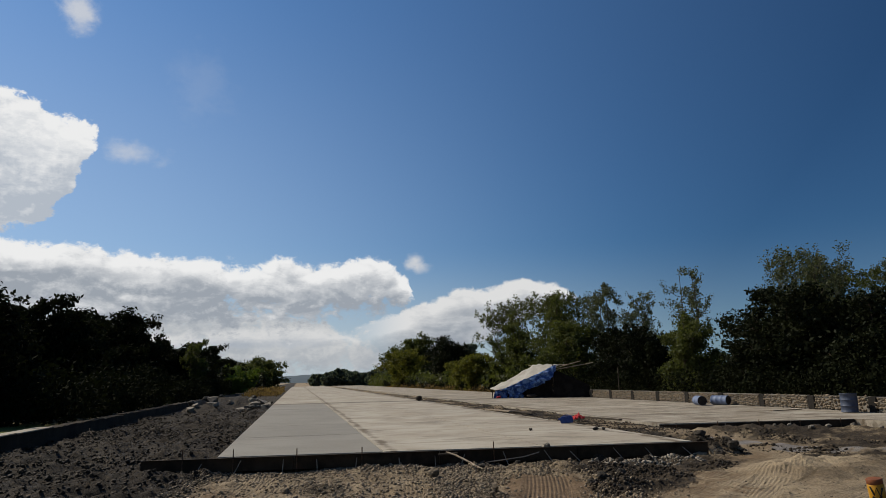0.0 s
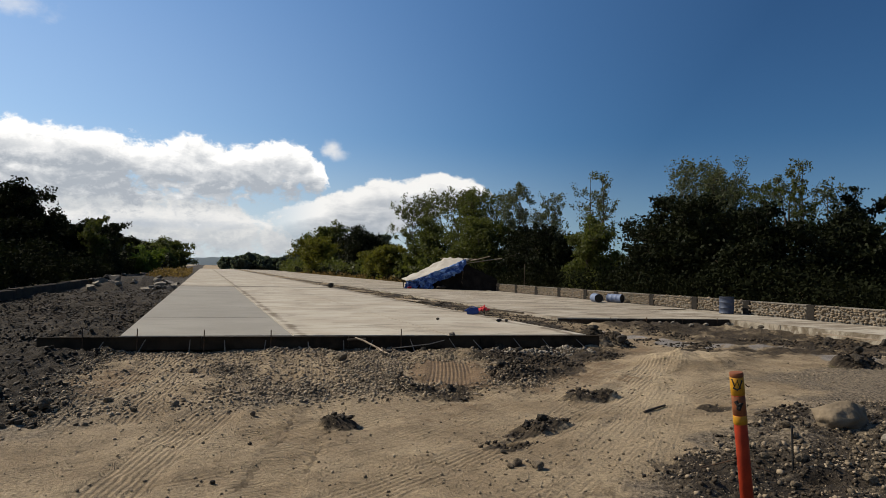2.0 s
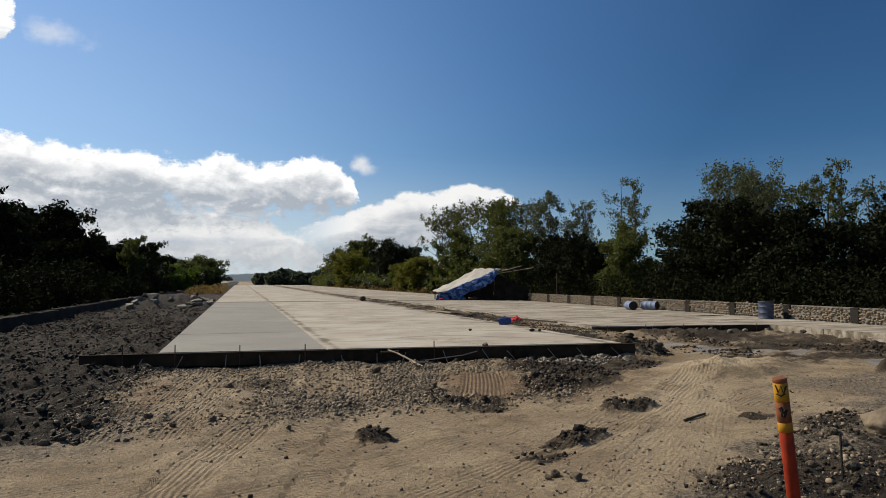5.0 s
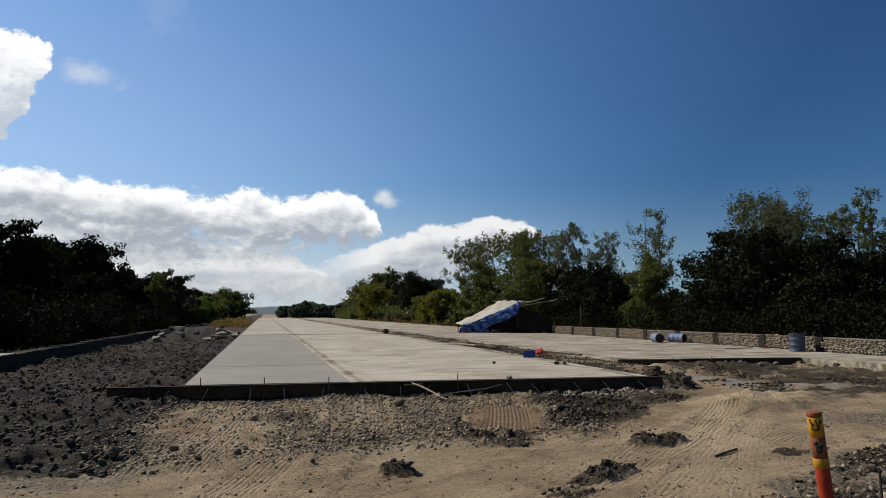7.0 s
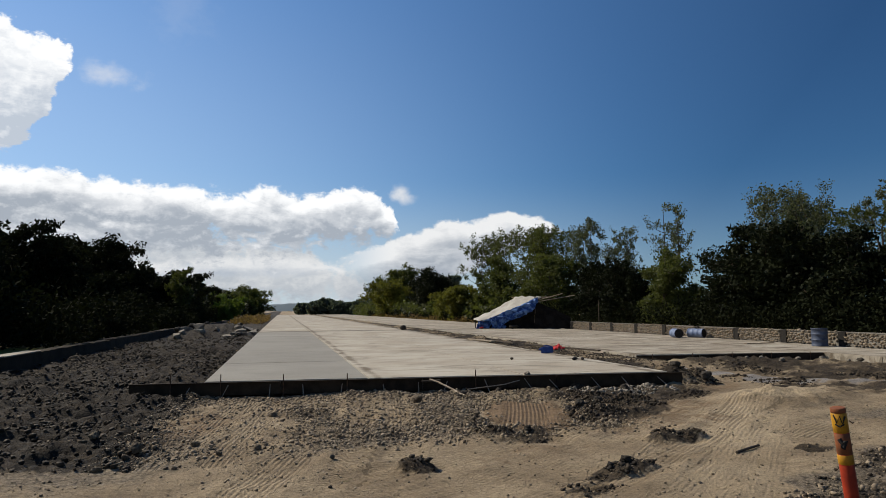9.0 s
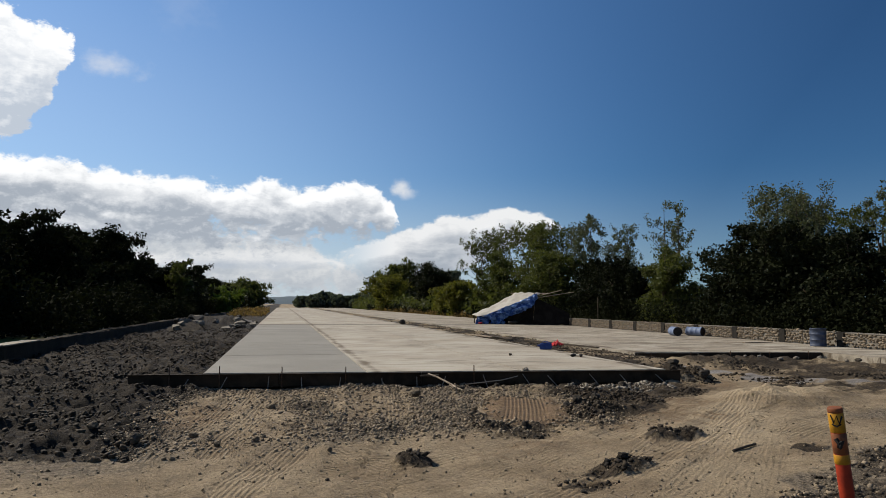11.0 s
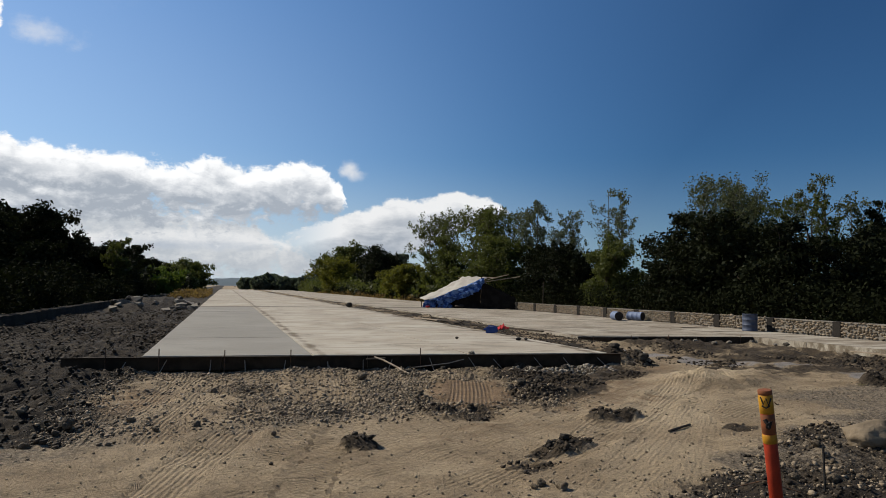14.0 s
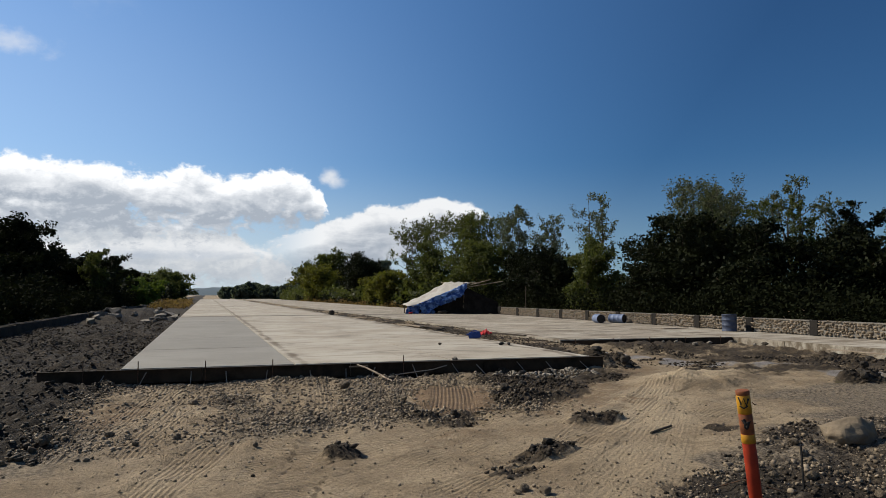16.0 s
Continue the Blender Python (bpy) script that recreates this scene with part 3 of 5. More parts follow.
    # pale compacted sand where lorries sweep over the mound
    ruts = np.maximum(spot(x, y, 9.4, 11.0, 2.0, 1.0, 25), np.maximum(spot(x, y, 6.6, 8.6, 2.6, 0.9, 52) * 0.9, spot(x, y, 4.4, 6.0, 1.6, 0.7, 48) * 0.6))
    wet = np.maximum(0.25 * mud * ramp(n2, -0.1, 0.3), streak)
    return gravel, mud, clay, np.clip(grass, 0, 1), ruts, wet


def land(x, y):
    """The height of the soil."""
    gravel, mud, clay, grass, ruts, wet = zones(x, y)
    near = ramp(-np.hypot(x, y), -90, -40)
    z = 0.10 * fbm(x, y, 0.22, 3, 3) * near
    z = z + near * (0.030 + 0.15 * gravel + 0.15 * mud * (1 - 0.85 * wet)) * fbm(x, y, 2.2, 4, 23)
    z = z + near * 0.07 * np.maximum(gravel, mud * (1 - wet)) * fbm(x, y, 7.0, 3, 41)
    # wheel ruts that sweep across the sandy track
    z = z + tracks_at(x, y)[2] * (1 - 0.6 * gravel)
    for cx, cy, rx, ry, a, h in ((3.6, 6.6, 0.6, 0.22, 20, 0.06), (1.5, 7.35, 0.28, 0.3, 0, 0.035), (5.2, 8.0, 0.6, 0.25, 10, 0.06), (9.4, 10.6, 2.0, 1.1, 20, 0.13),
                                 (9.4, 14.2, 0.9, 1.0, 0, 0.22), (12.2, 9.3, 0.7, 0.35, 0, 0.16), (7.4, 5.6, 2.2, 1.2, 0, 0.08), (5.0, 12.9, 3.0, 0.7, 0, 0.07), (13.6, 17.5, 3.2, 0.7, -9, 0.15)):
        z = z + h * spot(x, y, cx, cy, rx, ry, a) * (1 + 1.1 * fbm(x, y, 3.0, 3, 61))
    z = z + near * 0.17 * ramp(-x, 1.7, 2.4) * ramp(x, -7.4, -7.0) * ramp(y, 8.5, 11.0) * np.abs(fbm(x, y, 1.25, 4, 47))
    z = z + (0.55 * spot(x, y, -4.6, 51, 2.4, 5.0) + 0.3 * spot(x, y, -5.6, 45.5, 1.4, 2.5)) * (1 + fbm(x, y, 0.9, 3, 77))
    strip = ramp(x, 8.55, 8.75) * ramp(-x, -10.75, -10.5) * ramp(y, 15.0, 16.5)
    z = z + strip * (0.24 + 0.10 * fbm(x, y, 1.1, 3, 71) - z)
    bank = ramp(-x + 0.8 * fbm(x, y, 0.6, 3, 81), 4.6, 7.2) * ramp(y, 9, 14)
    z = z + 0.05 * bank
    z = z + ramp(-x, 7.5, 7.9) * (0.30 - z + 0.12 * fbm(x, y, 0.3, 3, 91))
    shoulder = ramp(x, 15.7, 16.7) * ramp(-x, -19.9, -19.7) * ramp(y, 9.9, 10.8)
    z = z + shoulder * (0.05 + 0.10 * fbm(x, y, 1.4, 3, 95))
    under = ramp(x, 16.8, 16.9) * ramp(-x, -19.95, -19.85) * ramp(y, 10.75, 10.85)
    covered = np.maximum(under, ramp(y, 14.5, 14.6) * (ramp(x, -1.5, -1.45) * ramp(-x, -8.55, -8.5)))
    covered = np.maximum(covered, ramp(y, 18.4, 18.5) * ramp(x, 10.75, 10.8) * ramp(-x, -16.9, -16.8))
    return z * (1 - covered) - 0.05 * covered


def spread(dense, far, grow):
    """Grid lines: fine in the given stretches, ever wider to the far ends."""
    lines = []
    for lo, hi, d in dense:
        lines += list(np.arange(lo, hi, d))
    step_, v = dense[-1][2], dense[-1][1]
    while v < far[1]:
        lines.append(v)
        step_ *= grow
        v += step_
    lines.append(far[1])
    step_, v = dense[0][2] * grow, dense[0][0] - dense[0][2] * grow
    while v > far[0]:
        lines.append(v)
        step_ *= grow
        v -= step_
    lines.append(far[0])
    return np.array(sorted(lines))


def build_ground():
    gx = spread([(-9.0, -3.5, 0.12), (-3.5, 10.0, 0.06), (10.0, 20.4, 0.11)], (-2500, 2500), 1.25)
    gy = spread([(2.8, 14.6, 0.055), (14.6, 30, 0.14)], (-600, 3500), 1.09)
    x, y = np.meshgrid(gx, gy)
    z = land(x, y)
    nx, ny = len(gx), len(gy)
    i = np.arange(nx * ny).reshape(ny, nx)
    faces = np.stack([i[:-1, :-1], i[:-1, 1:], i[1:, 1:], i[1:, :-1]], -1).reshape(-1, 4)
    me = mesh_np("ground", np.stack([x, y, z], -1).reshape(-1, 3), faces)
    gravel, mud, clay, grass, ruts, wet = zones(x, y)
    soil = me.color_attributes.new("soil", "FLOAT_COLOR", "POINT")
    soil.data.foreach_set("color", np.stack([gravel, mud, clay, np.ones_like(clay)], -1).astype(np.float32).ravel())
    deep, phase, _ = tracks_at(x, y)
    n = fbm(x, y, 0.9, 4, 13)
    grit = ramp(y - 0.10 * x + 0.9 * n, 8.2, 9.0) * ramp(-y, -15.5, -14.5) * ramp(-x + n, -4.6, -3.2) * 0.72
    grit = np.maximum(grit, ramp(0.6 * x + 2.9 - y + n, 0.0, 0.8) * ramp(-(y - 0.12 * x) + 0.8 * n, -6.9, -6.0) * 0.9 * ramp(x, 2.5, 3.5))
    grit = np.maximum(grit, ramp(x + n, 8.2, 9.2) * ramp(-(y - 0.2 * x) + n, -7.6, -6.6) * 0.8)
    grit = grit * (1 - 0.93 * trodden(x, y)) * (1 - spot(x, y, 4.0, 10.5, 1.0, 2.1, -18))
    grit = np.maximum(grit, (1 - ramp(np.hypot(x + 2.2, (y - 8.9) * 0.8), 0.8, 2.0)) * 0.7)
    for name, v in (("grass", grass), ("rut", deep), ("tread", phase), ("worn", ruts), ("grit", grit), ("wet", wet)):
        me.attributes.new(name, "FLOAT", "POINT").data.foreach_set("value", v.astype(np.float32).ravel())
    return tagged(fit_out("ground", me, SOIL, smooth=True), "bare sandy soil with gravel, dark mud and tyre marks", "ground", kind="structure")


build_ground()

# ---- concrete road ----


def panel_mesh(sx, sy, material, skew=0.0, thick=TOP):
    """A slab with soft upper edges; its origin is at the near left corner of its foot."""
    bm = box(sx - 0.008, sy - 0.006, thick, (sx / 2, sy / 2, thick / 2), 0.012)
    if skew:
        for v in bm.verts:
            if v.co.y < sy / 2:
                v.co.y += skew * v.co.x
    me = bpy.data.meshes.new("slab")
    bm.to_mesh(me)
    bm.free()
    me.materials.append(material)
    return me


def lane(name, label, x0, x1, start, end, length, material, skew=0.0, first=None):
    base = new(name)
    base.location = (x0, start, 0)
    tagged(base, label, "road", kind="structure")
    y = start
    if first:
        ob = new("slab", panel_mesh(x1 - x0, first, material, skew))
        ob.parent, ob.location = base, (0, 0, 0)
        y += first
    shared = {}
    while y < end - 0.1:
        size = min(length, end - y) if y < 90 else min(length * 4, end - y)
        key = round(size, 2)
        if key not in shared:
            shared[key] = panel_mesh(x1 - x0, size, material)
        ob = new("slab", shared[key])
        ob.parent, ob.location = base, (0, y - start, random.uniform(-0.003, 0.003))
        y += size
    return base


s0 = front(LANES[0])
lane("road_lane_1", "freshly poured smooth grey concrete road lane", LANES[0], LANES[1], s0, 45.0, 4.6, FRESH, -0.095, 4.6)
lane("road_lane_2", "older dusty tan concrete road lane", LANES[0], LANES[1], 45.02, ROAD_END, 4.6, DUSTY)
for k in (1, 2):
    s = front(LANES[k])
    lane("road_lane_%d" % (k + 2), "dusty tan concrete road lane with dirt streaks", LANES[k], LANES[k + 1], s, ROAD_END, 4.6, DUSTY, -0.095, 46.0 - s - 4.6 * 5)
for k in (0, 1):
    s = 18.35 - 0.16 * (RIGHT_LANES[k] - 10.7)
    lane("road_lane_%d" % (k + 5), "dusty tan concrete lane of the second carriageway", RIGHT_LANES[k], RIGHT_LANES[k + 1], s, ROAD_END, 4.6, DUSTY, -0.16, 5.0)
lane("road_shoulder", "dusty concrete shoulder strip beside the stone wall", RIGHT_LANES[2], RIGHT_LANES[3], 10.7, ROAD_END, 4.6, DUSTY)


def formwork():
    thing = tagged(new("formwork"), "dark steel formwork rail along the slab end with stakes", "formwork")
    thing.location = (0, 0, 0)
    a, b = Vector((-3.0, front(-3.0) - 0.05, 0)), Vector((8.9, front(8.9) - 0.05, 0))
    turn = Matrix.Rotation(math.atan2(b.y - a.y, b.x - a.x), 4, "Z")
    n = 4
    for k in range(n):
        mid, ln = a.lerp(b, (k + 0.5) / n), (b - a).length / n - 0.01
        rail = part("rail", box(ln, 0.045, 0.265, (mid.x, mid.y, 0.132), 0.006, turn), FORM, thing)
        part("flange", box(ln, 0.085, 0.012, (mid.x, mid.y - 0.03, 0.262), 0.003, turn), FORM, rail)
    for x in (-1.22, 0.03, 1.34, -2.2, 4.1):
        y = front(x) - 0.085
        rod("stake", [(x, y, -0.1), (x + random.uniform(-0.01, 0.01), y, TOP + random.uniform(0.12, 0.17))], 0.011, RUST, thing)
    for x in np.arange(-1.9, 8.7, 0.78):
        x = x + random.uniform(-0.15, 0.15)
        y = front(x) - 0.06
        slant = random.uniform(-0.05, 0.14) if x < 3.5 else random.uniform(-0.22, -0.05)
        rod("pin", [(x - slant, y - random.uniform(0.10, 0.22), -0.05), (x, y, 0.20 + random.uniform(-0.04, 0.05))], 0.010, PALEROD, thing, "leaning pale steel pin")
    return thing


formwork()


def shade_boards():
    """Dark boards with stakes, added for the shade line under the second carriageway's end."""
    thing = tagged(new("formwork"), "dark boards added for the shade line under the second carriageway's end", "formwork")
    a, b = Vector((10.68, 18.32, 0)), Vector((16.75, 17.35, 0))
    turn = Matrix.Rotation(math.atan2(b.y - a.y, b.x - a.x), 4, "Z")
    for k in range(3):
        mid, ln = a.lerp(b, (k + 0.5) / 3), (b - a).length / 3 - 0.03
        part("board", box(ln, 0.035, 0.25 + 0.012 * k, (mid.x, mid.y - 0.01 * k, 0.125 + 0.006 * k), 0.004, turn), FORM, thing)
    for k in range(5):
        p = a.lerp(b, 0.08 + 0.21 * k)
        rod("stake", [(p.x, p.y - 0.05, -0.1), (p.x + 0.01, p.y - 0.05, TOP + 0.02 + 0.02 * (k % 3))], 0.012, RUST, thing)
    return thing


shade_boards()

# ---- stone wall by the second carriageway ----


def stone_blocks(spots, cheap=False):
    """Rough stones as bevelled lumps: centre, half sizes and a seed each, joined in one mesh."""
    base = bmesh.new()
    bmesh.ops.create_cube(base, size=1.55) if cheap else bmesh.ops.create_icosphere(base, subdivisions=1, radius=1.0)
    v0 = np.array([v.co for v in base.verts])
    f0 = np.array([[v.index for v in f.verts] for f in base.faces])
    base.free()
    rng = np.random.default_rng(5)
    c, s = np.array([q[0] for q in spots]), np.array([q[1] for q in spots])
    v = np.sign(v0) * np.abs(v0) ** 0.75
    v = v[None] * (1 + rng.uniform(-0.3, 0.3, (len(spots), len(v0), 1)))
    v = v * s[:, None]
    if cheap:
        q = rng.uniform(0, 6.3, (len(spots), 1))
        k = rng.uniform(-0.6, 0.6, (len(spots), 1))
        x_, y_, z_ = v[..., 0] * np.cos(k) - v[..., 2] * np.sin(k), v[..., 1], v[..., 0] * np.sin(k) + v[..., 2] * np.cos(k)
        v = np.stack([x_ * np.cos(q) - y_ * np.sin(q), x_ * np.sin(q) + y_ * np.cos(q), z_], -1)
    v = v + c[:, None]
    f = f0[None] + (np.arange(len(spots)) * len(v0))[:, None, None]
    return v.reshape(-1, 3), f.reshape(-1, f0.shape[1])


def stone_wall():
    wall = tagged(new("wall_east"), "low rubble stone parapet wall with concrete posts", "wall", kind="structure")
    wall.location = (WALL_X, 11, 0)
    inv = Matrix.Translation(-wall.location)
    pitch, rng = 2.86, np.random.default_rng(11)
    first = 14.0 - pitch * 2
    for k in range(15):
        y0 = first + k * pitch
        core = box(0.34, pitch - 0.36, WALL_TOP - 0.04, (WALL_X + 0.2, y0 + pitch / 2, (WALL_TOP - 0.04) / 2), 0.015)
        bmesh.ops.transform(core, matrix=inv, verts=core.verts)
        part("wall_core", core, MORTAR, wall)
        cap = box(0.40, pitch - 0.36, 0.045, (WALL_X + 0.2, y0 + pitch / 2, WALL_TOP - 0.02), 0.012)
        bmesh.ops.transform(cap, matrix=inv, verts=cap.verts)
        part("coping", cap, MORTAR, wall)
        post = box(0.42, 0.34, WALL_TOP + 0.01, (WALL_X + 0.19, y0, (WALL_TOP + 0.01) / 2), 0.02)
        bmesh.ops.transform(post, matrix=inv, verts=post.verts)
        part("post", post, POSTC, wall)
        spots = []
        z = 0.30
        while z < WALL_TOP - 0.06:
            y, hgt = y0 + 0.2, rng.uniform(0.065, 0.10)
            while y < y0 + pitch - 0.2:
                ln = rng.uniform(0.06, 0.19)
                if rng.uniform() < 0.12:
                    y += ln * 0.6
                    continue
                spots.append(((WALL_X + 0.035 - wall.location.x, y + ln / 2 - wall.location.y, z + hgt / 2 + rng.uniform(-0.035, 0.035)),
                              (0.045 + rng.uniform(0, 0.03), ln * rng.uniform(0.36, 0.56), hgt * rng.uniform(0.38, 0.6))))
                y += ln
            z += hgt
        v, f = stone_blocks(spots)
        tagged(fit_out("stone_facing", mesh_np("stone_facing", v, f), RUBBLE, wall), kind="stuff")
    return wall


stone_wall()


def left_wall():
    wall = tagged(new("wall_west"), "low rough concrete parapet with a crumbling dusty top", "wall", kind="structure")
    wall.location = (LEFT_X - 0.22, 10, 0)
    rng = np.random.default_rng(3)
    for k in range(18):
        y0, ln = 6.0 + k * 2.8, 2.79
        bm = bmesh.new()
        bmesh.ops.create_grid(bm, x_segments=3, y_segments=12, size=0.5)
        geo = bmesh.ops.extrude_face_region(bm, geom=bm.faces[:])
        top = [g for g in geo["geom"] if isinstance(g, bmesh.types.BMVert)]
        rise = LEFT_TOP + 0.0 + rng.uniform(-0.015, 0.015)
        for v in bm.verts:
            up = v in top
            v.co = Vector((v.co.x * (0.46 if up else 0.56), v.co.y * ln + y0 + ln / 2 - 10, (rise + (rng.uniform(-0.025, 0.02) if y0 > 20 else rng.uniform(-0.006, 0.006))) if up else -0.1))
        bmesh.ops.recalc_face_normals(bm, faces=bm.faces)
        seg = part("wall_segment", bm, SHADEDWALL, wall)
        if k < 6:
            part("coping", box(0.50, ln - 0.03, 0.03, (0, y0 + ln / 2 - 10, rise + 0.012), 0.008), DUSTY, seg, "pale dusty coping")
    return wall


left_wall()

# ---- plants ----


def leaves(centres, size, seed, droop=0.0, long=1.9):
    """Leaf blades as folded lozenges at the given places."""
    rng = np.random.default_rng(seed)
    n = len(centres)
    a = rng.normal(size=(n, 3))
    a[:, 2] -= droop
    a /= np.linalg.norm(a, axis=1, keepdims=True)
    b = np.cross(a, rng.normal(size=(n, 3)))
    b /= np.linalg.norm(b, axis=1, keepdims=True) + 1e-9
    s = size * rng.uniform(0.6, 1.3, (n, 1))
    nrm = np.cross(a, b)
    v = np.stack([centres - a * s * long / 2, centres + b * s * 0.5 + nrm * s * 0.15, centres + a * s * long / 2, centres - b * s * 0.5 + nrm * s * 0.15], 1)
    return v.reshape(-1, 3), np.arange(n * 4).reshape(n, 4)


def tree(name, label, x, y, height, width, leaf, shape="round", base=0.25, amount=1.0, size=0.16, lean=0.0, seed=0, ground=0.0, group=""):
    """Stems, limbs, branches and twigs, with a tuft of leaves at each twig. base: where the crown begins, as a share of the height."""
    rng = np.random.default_rng(1000 + seed)
    thing = tagged(new(name), label, "tree", group)
    thing.location = (x, y, ground)
    reach, r0 = width / 2, 0.013 * height + 0.03
    thick, thin, tufts = [], [], []
    off = Vector((seed * 1.37, seed * 0.71, seed * 2.13))

    def bent(p, q, sag, n=4):
        side = Vector(rng.normal(size=3)) * 0.07 * (q - p).length
        return [p.lerp(q, t) + side * math.sin(math.pi * t) + Vector((0, 0, sag * math.sin(math.pi * t))) for t in np.linspace(0, 1, n)]

    def at_(line_, t):
        i = min(int(t * (len(line_) - 1)), len(line_) - 2)
        return line_[i].lerp(line_[i + 1], float(t * (len(line_) - 1) - i))

    def twigs(line_, r, count, length, up):
        for _ in range(count):
            p = at_(line_, float(rng.uniform(0.3, 1.0)))
            d = Vector(np.clip(rng.normal(size=3), -1.5, 1.5)) * length * 0.6
            d.z = d.z * 0.6 + up * length
            thin.append(([p, p + d], [r * 0.5, r * 0.2]))
            tufts.append((p + d, rng.uniform(0.6, 1.2)))
            if rng.uniform() < 0.5:
                tufts.append((p + d * 0.5, rng.uniform(0.5, 0.9)))

    if shape == "slender":
        stems = 2 + int(width > 2.5) + int(width > 4.0)
        fork = bent(Vector((0, 0, -0.15)), Vector((lean * 3, 0, height * base * 0.8)), 0)
        thick.append((fork, np.linspace(r0, r0 * 0.75, 4)))
        for k in range(stems):
            q = 2 * math.pi * (k + rng.uniform(-0.3, 0.3)) / stems + seed
            out = reach * rng.uniform(0.35, 0.85) * (0.35 if k == 0 else 1.0)
            tip = Vector((math.cos(q) * out + lean * height, math.sin(q) * out, height * (0.99 if k == 0 else rng.uniform(0.72, 0.96))))
            stem = bent(fork[-1], tip, 0, 7)
            thick.append((stem, np.linspace(r0 * 0.6, r0 * 0.07, 7)))
            n = int(9 * (0.7 + 0.3 * amount))
            for e in range(n):
                t = (e + rng.uniform(0, 0.9)) / n
                p, a = at_(stem, t), rng.uniform(0, 2 * math.pi)
                ln = reach * (0.80 - 0.45 * t) * rng.uniform(0.4, 1.2)
                end = p + Vector((math.cos(a) * ln, math.sin(a) * ln, ln * rng.uniform(0.5, 1.5)))
                end.z = min(end.z, height * rng.uniform(0.93, 1.0))
                arm = bent(p, end, -0.08 * ln)
                thick.append((arm, np.linspace(r0 * 0.18, r0 * 0.05, 4)))
                twigs(arm, r0 * 0.07, 4 + int(2 * amount), 0.20 * reach + 0.12, 0.45)
        sd, per = np.array([1, 1, 1.25]) * (0.016 * width + 0.045), 21
    else:
        plume = shape == "plume"
        mid_z, half = height * (1 + base) / 2, height * (1 - base) / 2
        spine = bent(Vector((0, 0, -0.15)), Vector((lean * height, 0, height * 0.80)), 0, 6)
        thick.append((spine, np.linspace(r0, r0 * 0.25, 6)))
        limbs = int(13 * (0.75 + 0.25 * amount))
        for k in range(limbs):
            up = -0.55 + 1.5 * (k + rng.uniform(0, 0.8)) / limbs
            q = k * 2.4 + rng.uniform(-0.5, 0.5)
            flat_ = math.sqrt(max(0.05, 1 - min(up, 1.0) ** 2))
            way = Vector((math.cos(q) * flat_, math.sin(q) * flat_, min(up, 1.0)))
            lobe = 1.0 + 0.5 * noise.noise(way * 1.6 + off) + rng.uniform(-0.12, 0.06)
            end = Vector((way.x * reach * lobe, way.y * reach * lobe, mid_z + way.z * half * min(lobe, 1.03)))
            p = at_(spine, min(0.97, max(0.12, (end.z - 0.25 * height) / height)))
            limb = bent(p, end, 0.05 * reach, 5)
            thick.append((limb, np.linspace(r0 * 0.42, r0 * 0.08, 5)))
            for e in range(6):
                s_ = at_(limb, float(rng.uniform(0.3, 0.98)))
                d = Vector(np.clip(rng.normal(size=3), -1.4, 1.4)) * 0.24 * reach
                d.z = abs(d.z) * (1.1 if plume else 0.55)
                tip = s_ + d
                tip.z = min(tip.z, height * rng.uniform(0.95, 1.0))
                arm = bent(s_, tip, 0, 3)
                thick.append((arm, np.linspace(r0 * 0.13, r0 * 0.05, 3)))
                twigs(arm, r0 * 0.06, 4, 0.15 * reach + 0.10, 0.3 if plume else 0.15)
        for k in range(int(20 * amount)):
            u, q = rng.uniform(0, 1), rng.uniform(0, 2 * math.pi)
            d = reach * 0.6 * math.sqrt(max(0.05, 1 - (2 * u - 0.85) ** 2)) * math.sqrt(rng.uniform(0, 1))
            tufts.append((Vector((math.cos(q) * d, math.sin(q) * d, height * (base + (0.8 - base) * u))), rng.uniform(2.2, 3.4)))
        sd, per = np.array([1, 1, 0.75]) * (0.030 * width + 0.06), 24
    v, f = tubes(thick, 5)
    v2, f2 = tubes(thin, 3)
    f = f + [tuple(i + len(v) for i in q) for q in f2]
    fit_out("trunk", mesh_np("trunk", v + v2, f), BARK, thing, smooth=True)
    pts = np.concatenate([np.array(c) + np.clip(rng.normal(size=(max(3, int(per * s * (s if s > 1.5 else 1))), 3)), -1.7, 1.7) * sd * s for c, s in tufts])
    pts = pts[pts[:, 2] > 0.1]
    v, f = leaves(pts, size * (0.72 if shape == "slender" else 0.92), 50 + seed, 0.5 if shape != "round" else 0.15)
    fit_out("crown", mesh_np("crown", v, f), LEAF[leaf], thing)
    return thing


def thicket(name, label, x0, x1, y0, y1, height, leaf, count, size, seed, rough=0.5, ground=0.0):
    """Undergrowth without countable plants."""
    rng = np.random.default_rng(seed)
    x, y = rng.uniform(x0, x1, count), rng.uniform(y0, y1, count)
    top = height * (1 + rough * fbm(x, y, 0.35, 3, seed) * 1.8) * (0.75 + 0.25 * ramp(np.abs(x - x0), 0, 2))
    z = rng.uniform(0, 1, count) ** 0.8 * np.maximum(top, 0.3)
    clump = rng.normal(size=(count, 3)) * 0.12
    v, f = leaves(np.stack([x, y, z + ground], 1) + clump, size, seed)
    return tagged(fit_out(name, mesh_np(name, v, f), LEAF[leaf]), label, "undergrowth", kind="stuff")


